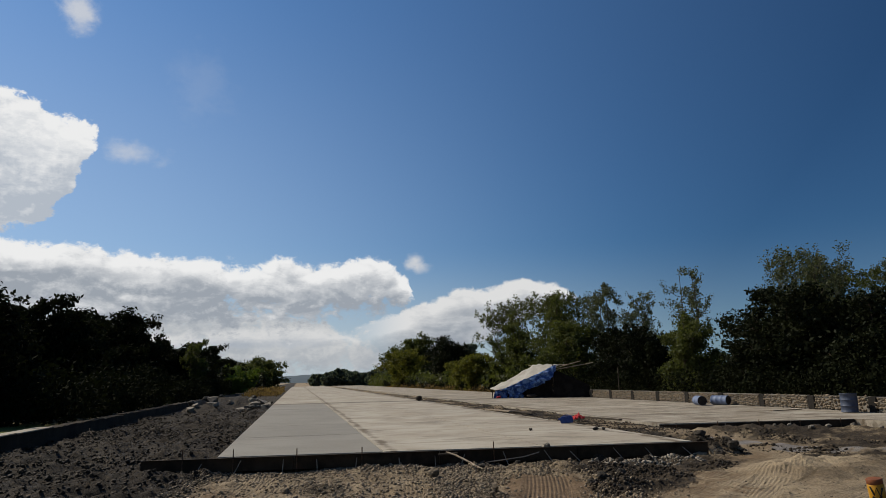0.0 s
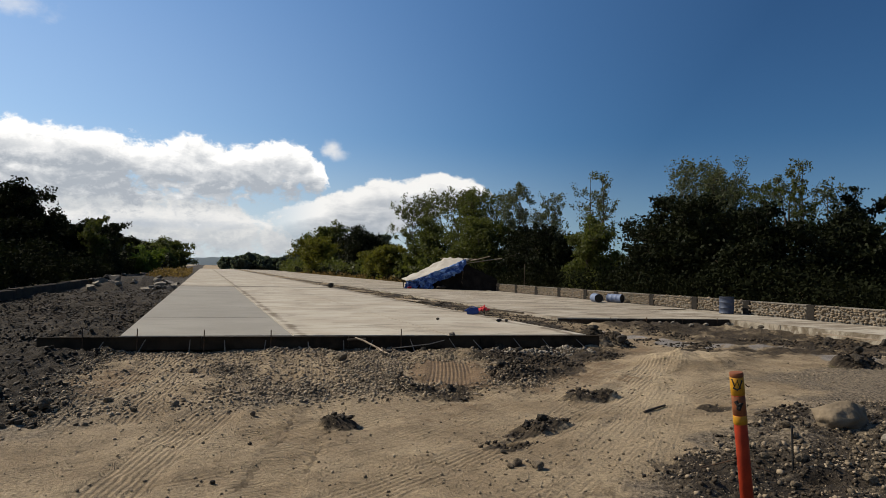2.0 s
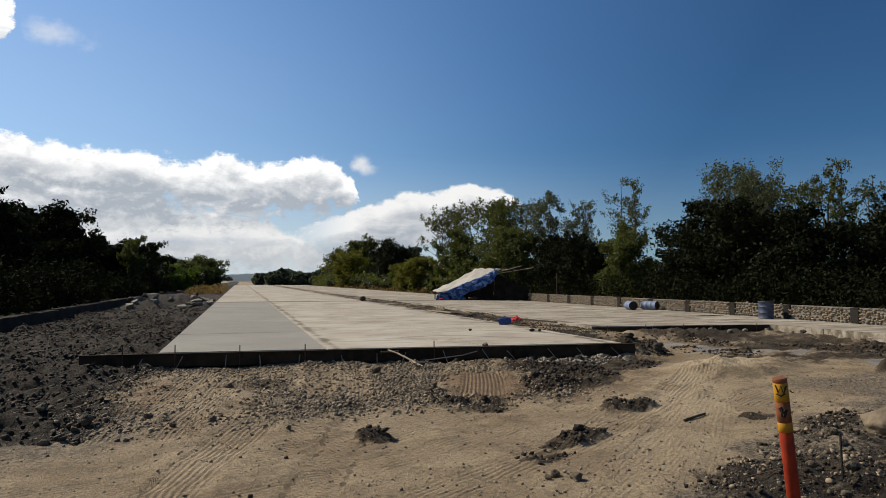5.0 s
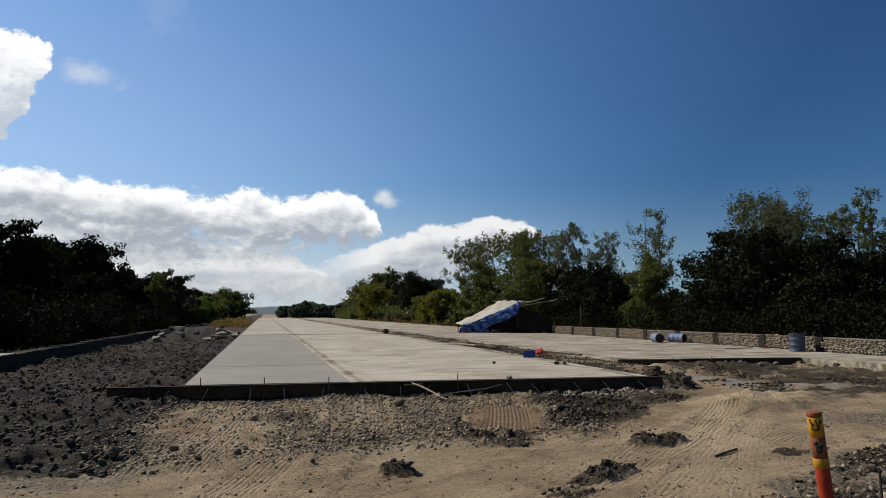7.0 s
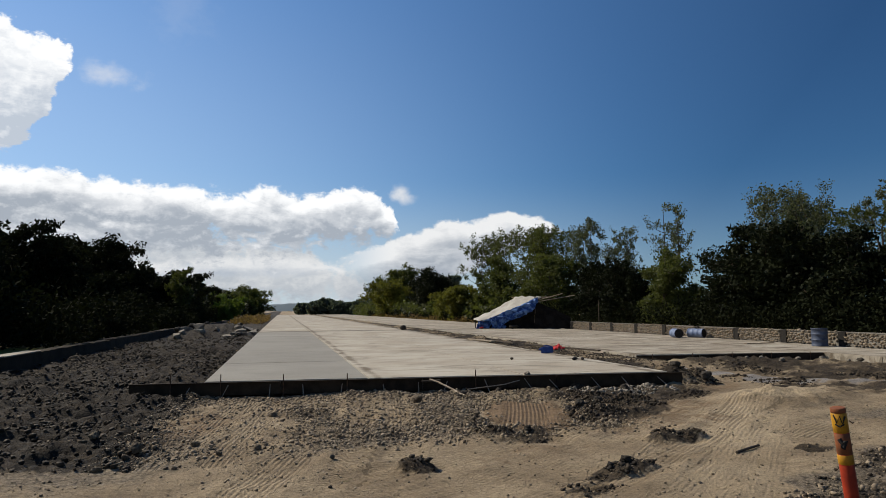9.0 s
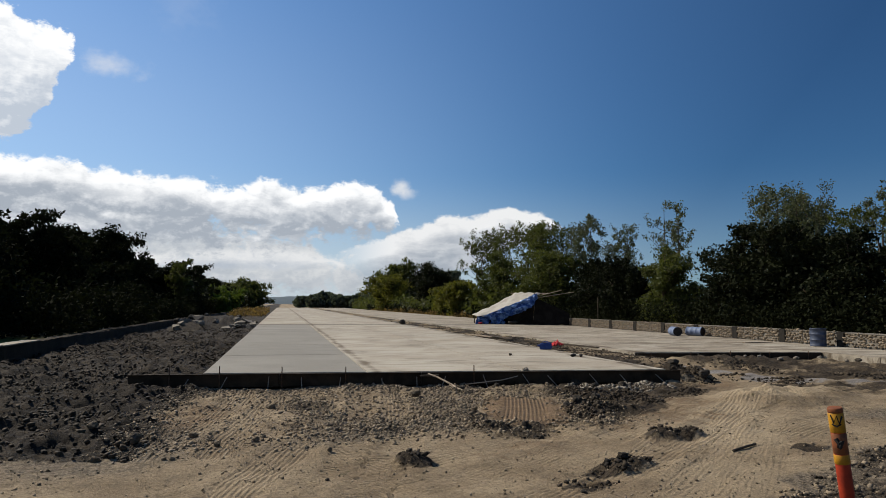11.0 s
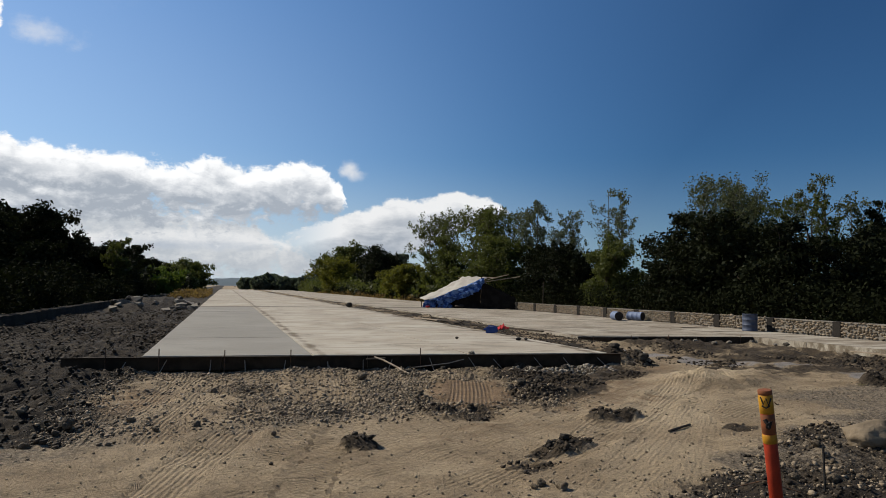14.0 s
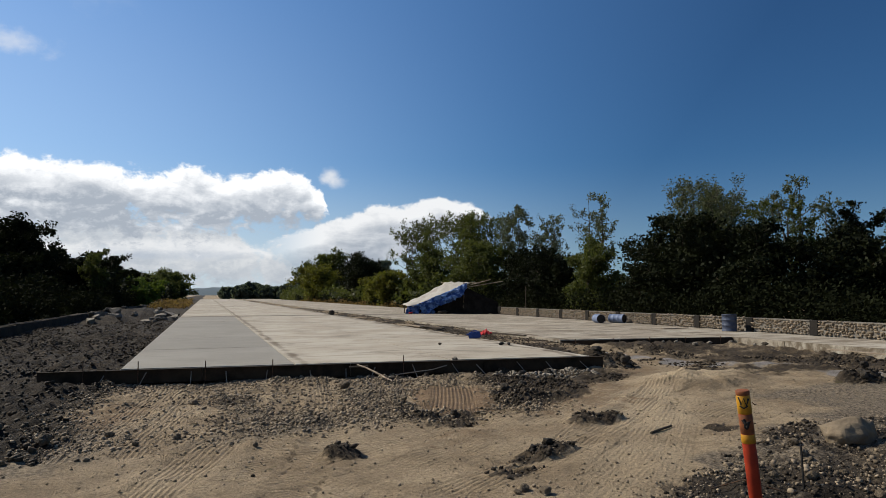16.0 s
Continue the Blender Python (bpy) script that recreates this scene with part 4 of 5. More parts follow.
DENSE = "dense broad-leaved tree with shade-darkened green crown behind the wall"
SLIM = "tall slender tree with sparse grey-green foliage"
GREEN = "leafy green roadside tree in sunlight"
YELL = "yellow-green leafy tree beside the road"
DARKL = "dark backlit broad-leaved tree along the site edge"
right_trees = (
    # x, y, height, width, leaf, shape, base, amount, leaf size, label
    (25, 141, 11.8, 13.0, "mid", "round", 0.12, 1.5, 0.34, GREEN),
    (22, 133, 8.6, 10.0, "yellow", "round", 0.10, 1.1, 0.32, YELL),
    (26, 112, 9.0, 9.0, "deep", "round", 0.10, 1.2, 0.28, DENSE),
    (24, 100, 8.0, 8.0, "deep", "round", 0.10, 1.2, 0.26, DENSE),
    (22, 84, 4.5, 5.6, "yellow", "round", 0.05, 1.0, 0.22, YELL),
    (21.5, 77, 5.2, 4.6, "yellow", "round", 0.05, 1.0, 0.22, YELL),
    (25, 77, 10.8, 8.5, "mid", "slender", 0.25, 2.2, 0.22, GREEN),
    (24.5, 70, 8.4, 6.0, "mid", "round", 0.10, 1.2, 0.2, GREEN),
    (25, 62.5, 9.9, 8.0, "mid", "slender", 0.22, 2.4, 0.2, GREEN),
    (24, 57, 9.5, 6.6, "mid", "slender", 0.2, 2.2, 0.19, GREEN),
    (23.5, 53, 7.2, 5.2, "mid", "round", 0.08, 1.2, 0.18, GREEN),
    (26, 52.3, 9.6, 4.6, "pale", "slender", 0.3, 1.8, 0.17, SLIM),
    (24, 46, 6.0, 4.8, "deep", "round", 0.05, 1.2, 0.16, DENSE),
    (27, 48.4, 8.6, 4.6, "pale", "slender", 0.4, 1.1, 0.15, SLIM),
    (23.5, 41, 5.4, 4.4, "deep", "round", 0.05, 1.2, 0.15, DENSE),
    (25, 38.0, 8.9, 4.0, "pale", "slender", 0.35, 1.0, 0.14, SLIM),
    (23.5, 36.0, 6.0, 3.8, "mid", "round", 0.05, 1.3, 0.14, GREEN),
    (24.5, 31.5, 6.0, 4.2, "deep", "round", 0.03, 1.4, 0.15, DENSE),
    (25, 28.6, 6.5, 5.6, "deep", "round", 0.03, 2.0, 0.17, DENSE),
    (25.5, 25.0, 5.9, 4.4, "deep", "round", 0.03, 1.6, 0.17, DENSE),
    (31, 34.6, 9.3, 6.6, "pale", "slender", 0.45, 2.6, 0.14, SLIM),
    (31, 31.9, 8.9, 5.6, "pale", "slender", 0.45, 2.4, 0.14, SLIM),
    (27, 26.2, 6.7, 2.8, "mid", "slender", 0.3, 1.3, 0.14, SLIM),
    (29, 25.4, 6.9, 2.6, "mid", "slender", 0.3, 1.3, 0.14, SLIM),
    (30, 26.6, 8.3, 3.4, "pale", "slender", 0.4, 0.7, 0.13, SLIM),
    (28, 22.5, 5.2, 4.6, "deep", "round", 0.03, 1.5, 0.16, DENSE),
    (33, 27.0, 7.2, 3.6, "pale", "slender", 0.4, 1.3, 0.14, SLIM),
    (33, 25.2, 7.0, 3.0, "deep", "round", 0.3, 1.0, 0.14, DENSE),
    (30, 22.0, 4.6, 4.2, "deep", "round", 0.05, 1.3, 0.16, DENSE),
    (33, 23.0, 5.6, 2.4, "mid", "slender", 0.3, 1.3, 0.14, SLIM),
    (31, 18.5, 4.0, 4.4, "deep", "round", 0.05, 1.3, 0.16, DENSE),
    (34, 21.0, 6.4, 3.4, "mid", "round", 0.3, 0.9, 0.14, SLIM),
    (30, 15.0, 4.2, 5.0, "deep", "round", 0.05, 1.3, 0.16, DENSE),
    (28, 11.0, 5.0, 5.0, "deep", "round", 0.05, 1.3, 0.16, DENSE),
)
for k, (x, y, h, wd, lf, sh, bs, am, sz, lb) in enumerate(right_trees):
    tree("tree", lb, x, y, h * (0.97 if sh == "slender" else 0.96), wd, lf, sh, bs, am, sz * 0.8, random.uniform(-0.03, 0.03), k, group="trees beyond the stone wall")
left_trees = (
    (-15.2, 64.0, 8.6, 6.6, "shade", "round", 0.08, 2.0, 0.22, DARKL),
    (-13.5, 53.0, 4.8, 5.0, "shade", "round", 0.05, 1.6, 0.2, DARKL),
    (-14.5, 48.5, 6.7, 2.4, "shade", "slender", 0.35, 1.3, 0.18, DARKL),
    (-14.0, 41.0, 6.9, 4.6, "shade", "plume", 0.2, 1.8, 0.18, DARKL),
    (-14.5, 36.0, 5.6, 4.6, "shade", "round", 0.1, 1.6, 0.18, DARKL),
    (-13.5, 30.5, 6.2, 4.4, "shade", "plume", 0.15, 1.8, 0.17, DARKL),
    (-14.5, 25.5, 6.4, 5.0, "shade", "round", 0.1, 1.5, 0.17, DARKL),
    (-10.6, 75.0, 6.4, 3.8, "mid", "slender", 0.3, 1.4, 0.2, DARKL),
    (-13.0, 78.0, 6.2, 6.4, "deep", "round", 0.05, 1.6, 0.25, DARKL),
    (-13.0, 97.0, 7.4, 6.0, "deep", "round", 0.1, 1.2, 0.26, DARKL),
    (-12.0, 112.0, 5.6, 8.0, "shade", "round", 0.05, 1.4, 0.28, DARKL),
    (-9.6, 108.0, 4.3, 6.4, "bush", "round", 0.02, 1.0, 0.26, "bright green bush at the road edge"),
    (-9.0, 92.0, 2.6, 4.4, "bush", "round", 0.02, 1.0, 0.22, "bright green bush at the road edge"),
    # second row, mostly out of view, added to shade the growth in front
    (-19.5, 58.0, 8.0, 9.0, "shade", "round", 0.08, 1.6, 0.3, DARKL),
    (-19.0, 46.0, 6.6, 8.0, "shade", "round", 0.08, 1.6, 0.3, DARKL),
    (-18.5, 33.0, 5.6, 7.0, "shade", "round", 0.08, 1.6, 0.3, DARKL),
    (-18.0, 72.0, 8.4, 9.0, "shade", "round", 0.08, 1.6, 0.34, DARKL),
    (-13.0, 190.0, 8.2, 13.0, "mid", "round", 0.05, 1.4, 0.4, DARKL),
    (-9.8, 205.0, 8.9, 12.0, "mid", "round", 0.05, 1.3, 0.4, DARKL),
    (-14.0, 160.0, 6.4, 10.0, "mid", "round", 0.05, 1.3, 0.36, DARKL),
)
for k, (x, y, h, wd, lf, sh, bs, am, sz, lb) in enumerate(left_trees):
    tree("tree", lb, x, y, h * 0.95, wd, lf, sh, bs, am, sz * 0.8, random.uniform(-0.03, 0.03), 100 + k, ground=0.2, group="trees along the west edge")
for k, (x, y, h, wd) in enumerate(((11, 222, 4.4, 6), (14.5, 226, 5.8, 6.5), (18, 222, 4.6, 5.5), (22, 230, 4.2, 7), (26, 215, 5.2, 7), (30, 212, 4.6, 7), (35, 205, 7, 9), (8, 262, 4.0, 7), (32, 170, 9, 10), (38, 150, 10, 11), (28, 182, 6.2, 8))):
    tree("tree", "distant tree at the end of the road", x, y, h, wd, "far", "round", 0.05, 1.2, 0.5, 0, 200 + k, group="distant trees")
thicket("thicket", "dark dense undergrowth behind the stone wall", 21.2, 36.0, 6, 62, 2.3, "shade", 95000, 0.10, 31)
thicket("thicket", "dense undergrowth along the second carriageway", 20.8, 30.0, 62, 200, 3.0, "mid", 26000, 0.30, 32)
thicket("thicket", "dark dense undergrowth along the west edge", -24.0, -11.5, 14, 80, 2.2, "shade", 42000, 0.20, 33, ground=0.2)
# brush added along the shaded strip behind the wall
thicket("thicket", "brush right behind the low west wall, shade put into its colour", -11.8, -8.2, 28, 90, 1.5, "shade", 34000, 0.13, 36, 0.8, ground=0.2)
thicket("thicket", "dark undergrowth along the far west edge", -20.0, -8.5, 80, 210, 3.4, "deep", 16000, 0.36, 34, ground=0.2)
thicket("dry_grass", "brown dry grass on the road's edge", -6.5, -2.2, 84, 128, 0.8, "dry", 3000, 0.18, 35)

thicket("dry_brush", "brown dry brush and dead leaves along the far road edge", 19.9, 22.4, 48, 150, 0.75, "dry", 9000, 0.16, 37, 0.9)
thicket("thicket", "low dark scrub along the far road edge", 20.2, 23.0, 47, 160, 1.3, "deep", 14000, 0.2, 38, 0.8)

# ---- stones and loose soil ----


def lumpy(radius, seed, detail=2, flat=0.7, rough=0.28, stretch=(1.0, 0.8), facets=0):
    """A worn stone lying on its base; its origin is in the middle of its foot."""
    bm = bmesh.new()
    bmesh.ops.create_icosphere(bm, subdivisions=detail, radius=1.0)
    off = Vector((seed * 3.1, seed * 1.7, seed * 0.9))
    for v in bm.verts:
        k = 1 + rough * noise.noise(v.co * 1.1 + off) * 1.6 + rough * 0.5 * noise.noise(v.co * 2.7 + off)
        v.co = Vector((v.co.x * stretch[0], v.co.y * stretch[1], v.co.z * flat)) * k * radius
    cut = random.Random(int(seed * 100))
    for _ in range(int(facets)):
        way = Vector((cut.gauss(0, 1), cut.gauss(0, 1), cut.gauss(0, 0.8))).normalized()
        far = max(v.co.dot(way) for v in bm.verts) * cut.uniform(0.68, 0.86)
        for v in bm.verts:
            over = v.co.dot(way) - far
            if over > 0:
                v.co -= way * over * 0.92
    low = min(v.co.z for v in bm.verts)
    bmesh.ops.translate(bm, vec=(0, 0, -low - radius * flat * 0.35), verts=bm.verts)
    return bm


def soil_z(x, y):
    return float(land(np.array([x]), np.array([y]))[0])


STONE_SHAPES = {}


def stone(x, y, r, material=None, name="stone", label="rounded river stone half sunk in the soil", group="loose stones", z=None, kind_seed=None):
    k = random.randrange(7) if kind_seed is None else kind_seed
    material = material or ROCK
    key = (k, material.name)
    if key not in STONE_SHAPES:
        me = bpy.data.meshes.new(name)
        bm = lumpy(1.0, k + 1, 3, random.uniform(0.55, 0.85), 0.3, (1.0, random.uniform(0.65, 0.95)), 9)
        bm.to_mesh(me)
        bm.free()
        me.materials.append(material)
        STONE_SHAPES[key] = me
    ob = tagged(new(name, STONE_SHAPES[key]), label, "stone", group)
    ob.location, ob.scale = (x, y, soil_z(x, y) if z is None else z), (r, r, r)
    ob.rotation_euler = (random.uniform(-0.2, 0.2), random.uniform(-0.2, 0.2), random.uniform(0, 6.3))
    return ob


def boulder():
    ob = part("boulder", lumpy(0.28, 4.3, 4, 0.62, 0.24, (1.0, 0.74), 6), ROCK, smooth=True)
    ob.location, ob.rotation_euler = (6.85, 5.42, soil_z(6.85, 5.42) - 0.05), (0, 0.08, radians(-20))
    return tagged(ob, "large rounded tan boulder on stony ground", "boulder")


boulder()
for x, y, r in ((8.02, 5.3, 0.20), (8.58, 5.34, 0.09), (6.29, 3.99, 0.08), (6.02, 4.83, 0.075), (6.13, 5.5, 0.08), (5.15, 4.89, 0.07), (9.15, 6.11, 0.15),
                (5.46, 4.72, 0.10), (5.52, 4.09, 0.08), (5.96, 5.24, 0.07), (4.9, 4.3, 0.07), (7.4, 4.6, 0.09), (8.6, 4.7, 0.12), (9.4, 5.4, 0.12), (4.5, 4.1, 0.06)):
    stone(x, y, r * 0.75)
stone(6.62, 4.62, 0.12, CHUNK, "concrete_chunk", "pale broken concrete chunk beside the boulder", "")
for x, y, r in ((-0.29, 8.71, 0.11), (-0.14, 11.64, 0.13), (-1.72, 8.85, 0.16), (-1.08, 9.12, 0.10), (-0.75, 8.61, 0.08), (0.59, 8.05, 0.06),
                (0.49, 6.91, 0.035), (2.99, 10.03, 0.12), (2.46, 9.27, 0.07), (2.81, 5.81, 0.05), (0.12, 5.69, 0.04), (-2.4, 9.6, 0.14), (-2.0, 8.1, 0.10)):
    stone(x, y, r * 0.62, CLOD if r < 0.06 else None, "stone", "dark stone lying on the gravelly track")
stone(2.48, 12.19, 0.15, None, "stone", "grey stone in front of the slab end")
for x, y, r in ((2.77, 5.42, 0.055), (2.9, 5.28, 0.06), (2.66, 5.36, 0.04)):
    stone(x, y, r, ROCK, "stone", "flat pale stone on the sandy track")
stone(5.31, 13.72, 0.075, CHUNK, "concrete_chunk", "white concrete lump on the slab's edge", "", z=TOP - 0.02)
for x, y, r in ((16.3, 17.9, 0.16), (15.9, 17.5, 0.13), (16.6, 17.3, 0.12), (15.2, 17.4, 0.14), (14.6, 17.55, 0.11), (16.9, 16.6, 0.10), (14.1, 17.6, 0.09)):
    stone(x - 0.2, y - 0.25, r * 0.7, CHUNK, "concrete_chunk", "broken concrete chunk along the slab end", "broken concrete along the slab end")
for x, y, r in ((16.45, 15.7, 0.14), (16.35, 13.3, 0.17), (16.4, 12.3, 0.12), (16.4, 11.7, 0.15), (16.3, 11.0, 0.16), (16.2, 10.5, 0.13), (16.0, 14.6, 0.10), (15.4, 12.6, 0.12)):
    stone(x, y, r * 0.75, CLOD, "clod", "dark lump of soil at the foot of the shoulder slab", "soil lumps by the shoulder")
for x, y, r in ((10.11, 14.35, 0.20), (10.25, 15.07, 0.18), (9.15, 13.94, 0.20), (8.95, 12.95, 0.18), (9.6, 13.4, 0.22), (5.76, 11.31, 0.16), (5.12, 10.74, 0.15),
                (4.79, 10.5, 0.14), (3.44, 8.94, 0.10), (2.97, 9.1, 0.13), (12.18, 9.27, 0.20), (12.0, 9.1, 0.14), (12.4, 9.4, 0.15), (12.7, 9.0, 0.13), (3.75, 6.75, 0.10),
                (6.4, 12.6, 0.15), (7.2, 12.9, 0.17), (8.0, 13.1, 0.15), (5.6, 12.9, 0.13), (3.6, 12.9, 0.12), (4.4, 13.1, 0.12)):
    stone(x, y, r * 0.62, CLOD, "clod", "dark damp clod of churned soil", "clods of churned soil")
rng_r = np.random.default_rng(77)
for k in range(26):
    x, y = rng_r.uniform(-6.9, -1.9), rng_r.uniform(44, 60)
    stone(x, y, rng_r.uniform(0.12, 0.30), CHUNK if k % 3 == 0 else CLOD, "concrete_chunk", "broken concrete rubble heaped at the new lane's end", "rubble heap")


def broken_slab(x, y, sx, sy, sz, label):
    """An angular piece of concrete lying tilted on the heap."""
    bm = box(sx, sy, sz, (0, 0, sz * 0.35), 0.02)
    for v in bm.verts:
        v.co += Vector((noise.noise(v.co * 3 + Vector((x, y, 0))), noise.noise(v.co * 3 + Vector((y, x, 4))), noise.noise(v.co * 3))) * 0.55 * min(sx, sy)
    ob = part("broken_slab", bm, CHUNK)
    ob.location = (x, y, soil_z(x, y))
    ob.rotation_euler = (rng_r.uniform(-0.35, 0.35), rng_r.uniform(-0.35, 0.35), rng_r.uniform(0, 6.3))
    return tagged(ob, label, "rubble", "rubble heap")


for x, y, sx, sy, sz in ((-1.95, 46.0, 0.9, 0.6, 0.5), (-2.1, 47.6, 1.1, 0.7, 0.55), (-2.9, 48.0, 1.0, 0.6, 0.45), (-2.5, 50.5, 1.2, 0.8, 0.6), (-6.4, 43.2, 0.9, 0.6, 0.5), (-6.0, 45.4, 1.1, 0.8, 0.6),
                         (-5.3, 44.8, 0.7, 0.5, 0.4), (-5.6, 47.5, 1.0, 0.7, 0.6), (-4.4, 47.0, 0.8, 0.6, 0.3), (-3.6, 45.6, 0.9, 0.5, 0.3), (-3.2, 46.6, 0.6, 0.5, 0.4), (-6.2, 44.0, 0.6, 0.5, 0.4)):
    broken_slab(x, y, sx * 0.62, sy * 0.6, sz * 0.6, "pale broken concrete block on the rubble heap")


def scatter(name, label, count, region, chance, sizes, material, seed, sink=0.15):
    """Loose stones that nobody could count, lying on the soil."""
    rng = np.random.default_rng(seed)
    n = count * 12
    x, y = rng.uniform(region[0], region[1], n), rng.uniform(region[2], region[3], n)
    keep = rng.uniform(0, 1, n) < chance(x, y)
    x, y = x[keep][:count], y[keep][:count]
    s = sizes[0] * (sizes[1] / sizes[0]) ** (rng.uniform(0, 1, len(x)) ** 2.4)
    z = land(x, y) + s * (0.5 - sink)
    half = np.stack([s, s * rng.uniform(0.6, 1.0, len(x)), s * rng.uniform(0.45, 0.8, len(x))], 1)
    v, f = stone_blocks(list(zip(np.stack([x, y, z], 1), half)), True)
    return tagged(fit_out(name, mesh_np(name, v, f), material), label, "gravel", kind="stuff")


def off_road(x, y):
    road = (y > front(x) - 0.12) & (x > -3.1) & (x < 8.7) & ((x > -1.6) | (y < front(x) + 0.1))
    road |= (y > 17.2) & (x > 10.6)
    road |= (y > 10.6) & (x > 16.7)
    return ~road


scatter("gravel", "dark crushed gravel and rubble beside the new lane", 26000, (-7.2, -1.6, 7.5, 46), lambda x, y: off_road(x, y) * ramp(zones(x, y)[0], 0.2, 0.6) * ramp(-y, -50, -10) ** 0.5 * (0.25 + 0.75 * ramp(fbm(x, y, 0.9, 3, 9), -0.1, 0.3)),
        (0.007, 0.050), DARKPEB, 201)
scatter("gravel", "mixed gravel strewn before the slab end", 21000, (-3.5, 9.8, 7.8, 14.3), lambda x, y: off_road(x, y) * ramp(-x, -6.0, -4.0) ** 0.7 * ramp(y - 0.1 * x, 7.9, 9.2) * (1 - 0.85 * trodden(x, y)) * (1 - spot(x, y, 4.0, 10.5, 0.95, 2.0, -18)) * ramp(x, -2.4, -1.2) * np.clip(ramp(zones(x, y)[0], 0.15, 0.8) * (0.2 + 0.8 * ramp(fbm(x, y, 1.4, 3, 19), -0.05, 0.3)) + 0.40, 0, 1), (0.006, 0.030), PEBBLE, 202)
scatter("gravel", "dark crumbs of churned mud before the slab end", 6500, (2.0, 10.0, 8.3, 14.3), lambda x, y: off_road(x, y) * ramp(zones(x, y)[1], 0.3, 0.9) * ramp(fbm(x, y, 1.2, 3, 29), -0.05, 0.25), (0.006, 0.035), DARKPEB, 203)
scatter("gravel", "rounded pebbles on stony ground by the marker post", 5000, (3.0, 11.0, 2.6, 7.4), lambda x, y: ramp(zones(x, y)[0], 0.2, 0.6) * (0.15 + 0.85 * ramp(fbm(x, y, 1.1, 3, 39), -0.1, 0.3)), (0.005, 0.032), PEBBLE, 204)
scatter("gravel", "dark pebbles on stony ground by the marker post", 9000, (3.0, 11.0, 2.6, 7.4), lambda x, y: np.clip(ramp(zones(x, y)[0], 0.2, 0.6), 0, 1), (0.004, 0.026), DARKPEB, 205)
scatter("gravel", "small crumbs of soil on the sandy track", 12000, (-3.0, 12.0, 3.0, 10.0), lambda x, y: 0.3 + ramp(fbm(x, y, 0.8, 3, 5), 0, 0.4), (0.003, 0.017), PEBBLE, 206)
scatter("gravel", "clods along the muddy access by the shoulder", 2600, (10.5, 16.6, 9.0, 17.6), lambda x, y: off_road(x, y) * ramp(fbm(x, y, 0.7, 3, 15), 0.0, 0.35), (0.008, 0.045), DARKPEB, 207)
scatter("gravel", "soil crumbs in the strip between the carriageways", 5000, (8.6, 10.7, 15, 60), lambda x, y: ramp(-y, -70, -14), (0.01, 0.036), DARKPEB, 208)



scatter("gravel", "pale concrete crumbs trodden into the mud by the slab end", 700, (5.6, 9.0, 12.0, 13.6), lambda x, y: off_road(x, y) * spot(x, y, 7.0, 12.7, 1.3, 0.6, -8), (0.012, 0.05), CHUNK, 210)


def heaps(x, y):
    k = spot(x, y, 3.7, 6.62, 0.55, 0.2, 20)
    for cx, cy, rx, ry in ((1.5, 7.3, 0.24, 0.26), (3.05, 6.15, 0.35, 0.14), (7.42, 6.6, 0.3, 0.13), (5.3, 8.1, 0.45, 0.2), (2.95, 9.15, 0.3, 0.4), (12.3, 9.2, 0.6, 0.3), (9.5, 13.8, 0.7, 0.8)):
        k = np.maximum(k, spot(x, y, cx, cy, rx, ry))
    return k


scatter("gravel", "dark lumps of churned soil in small heaps", 3600, (1.0, 13.0, 5.8, 15.0), lambda x, y: np.minimum(1.0, 3 * heaps(x, y)), (0.008, 0.036), DARKPEB, 209)

# ---- marker post ----


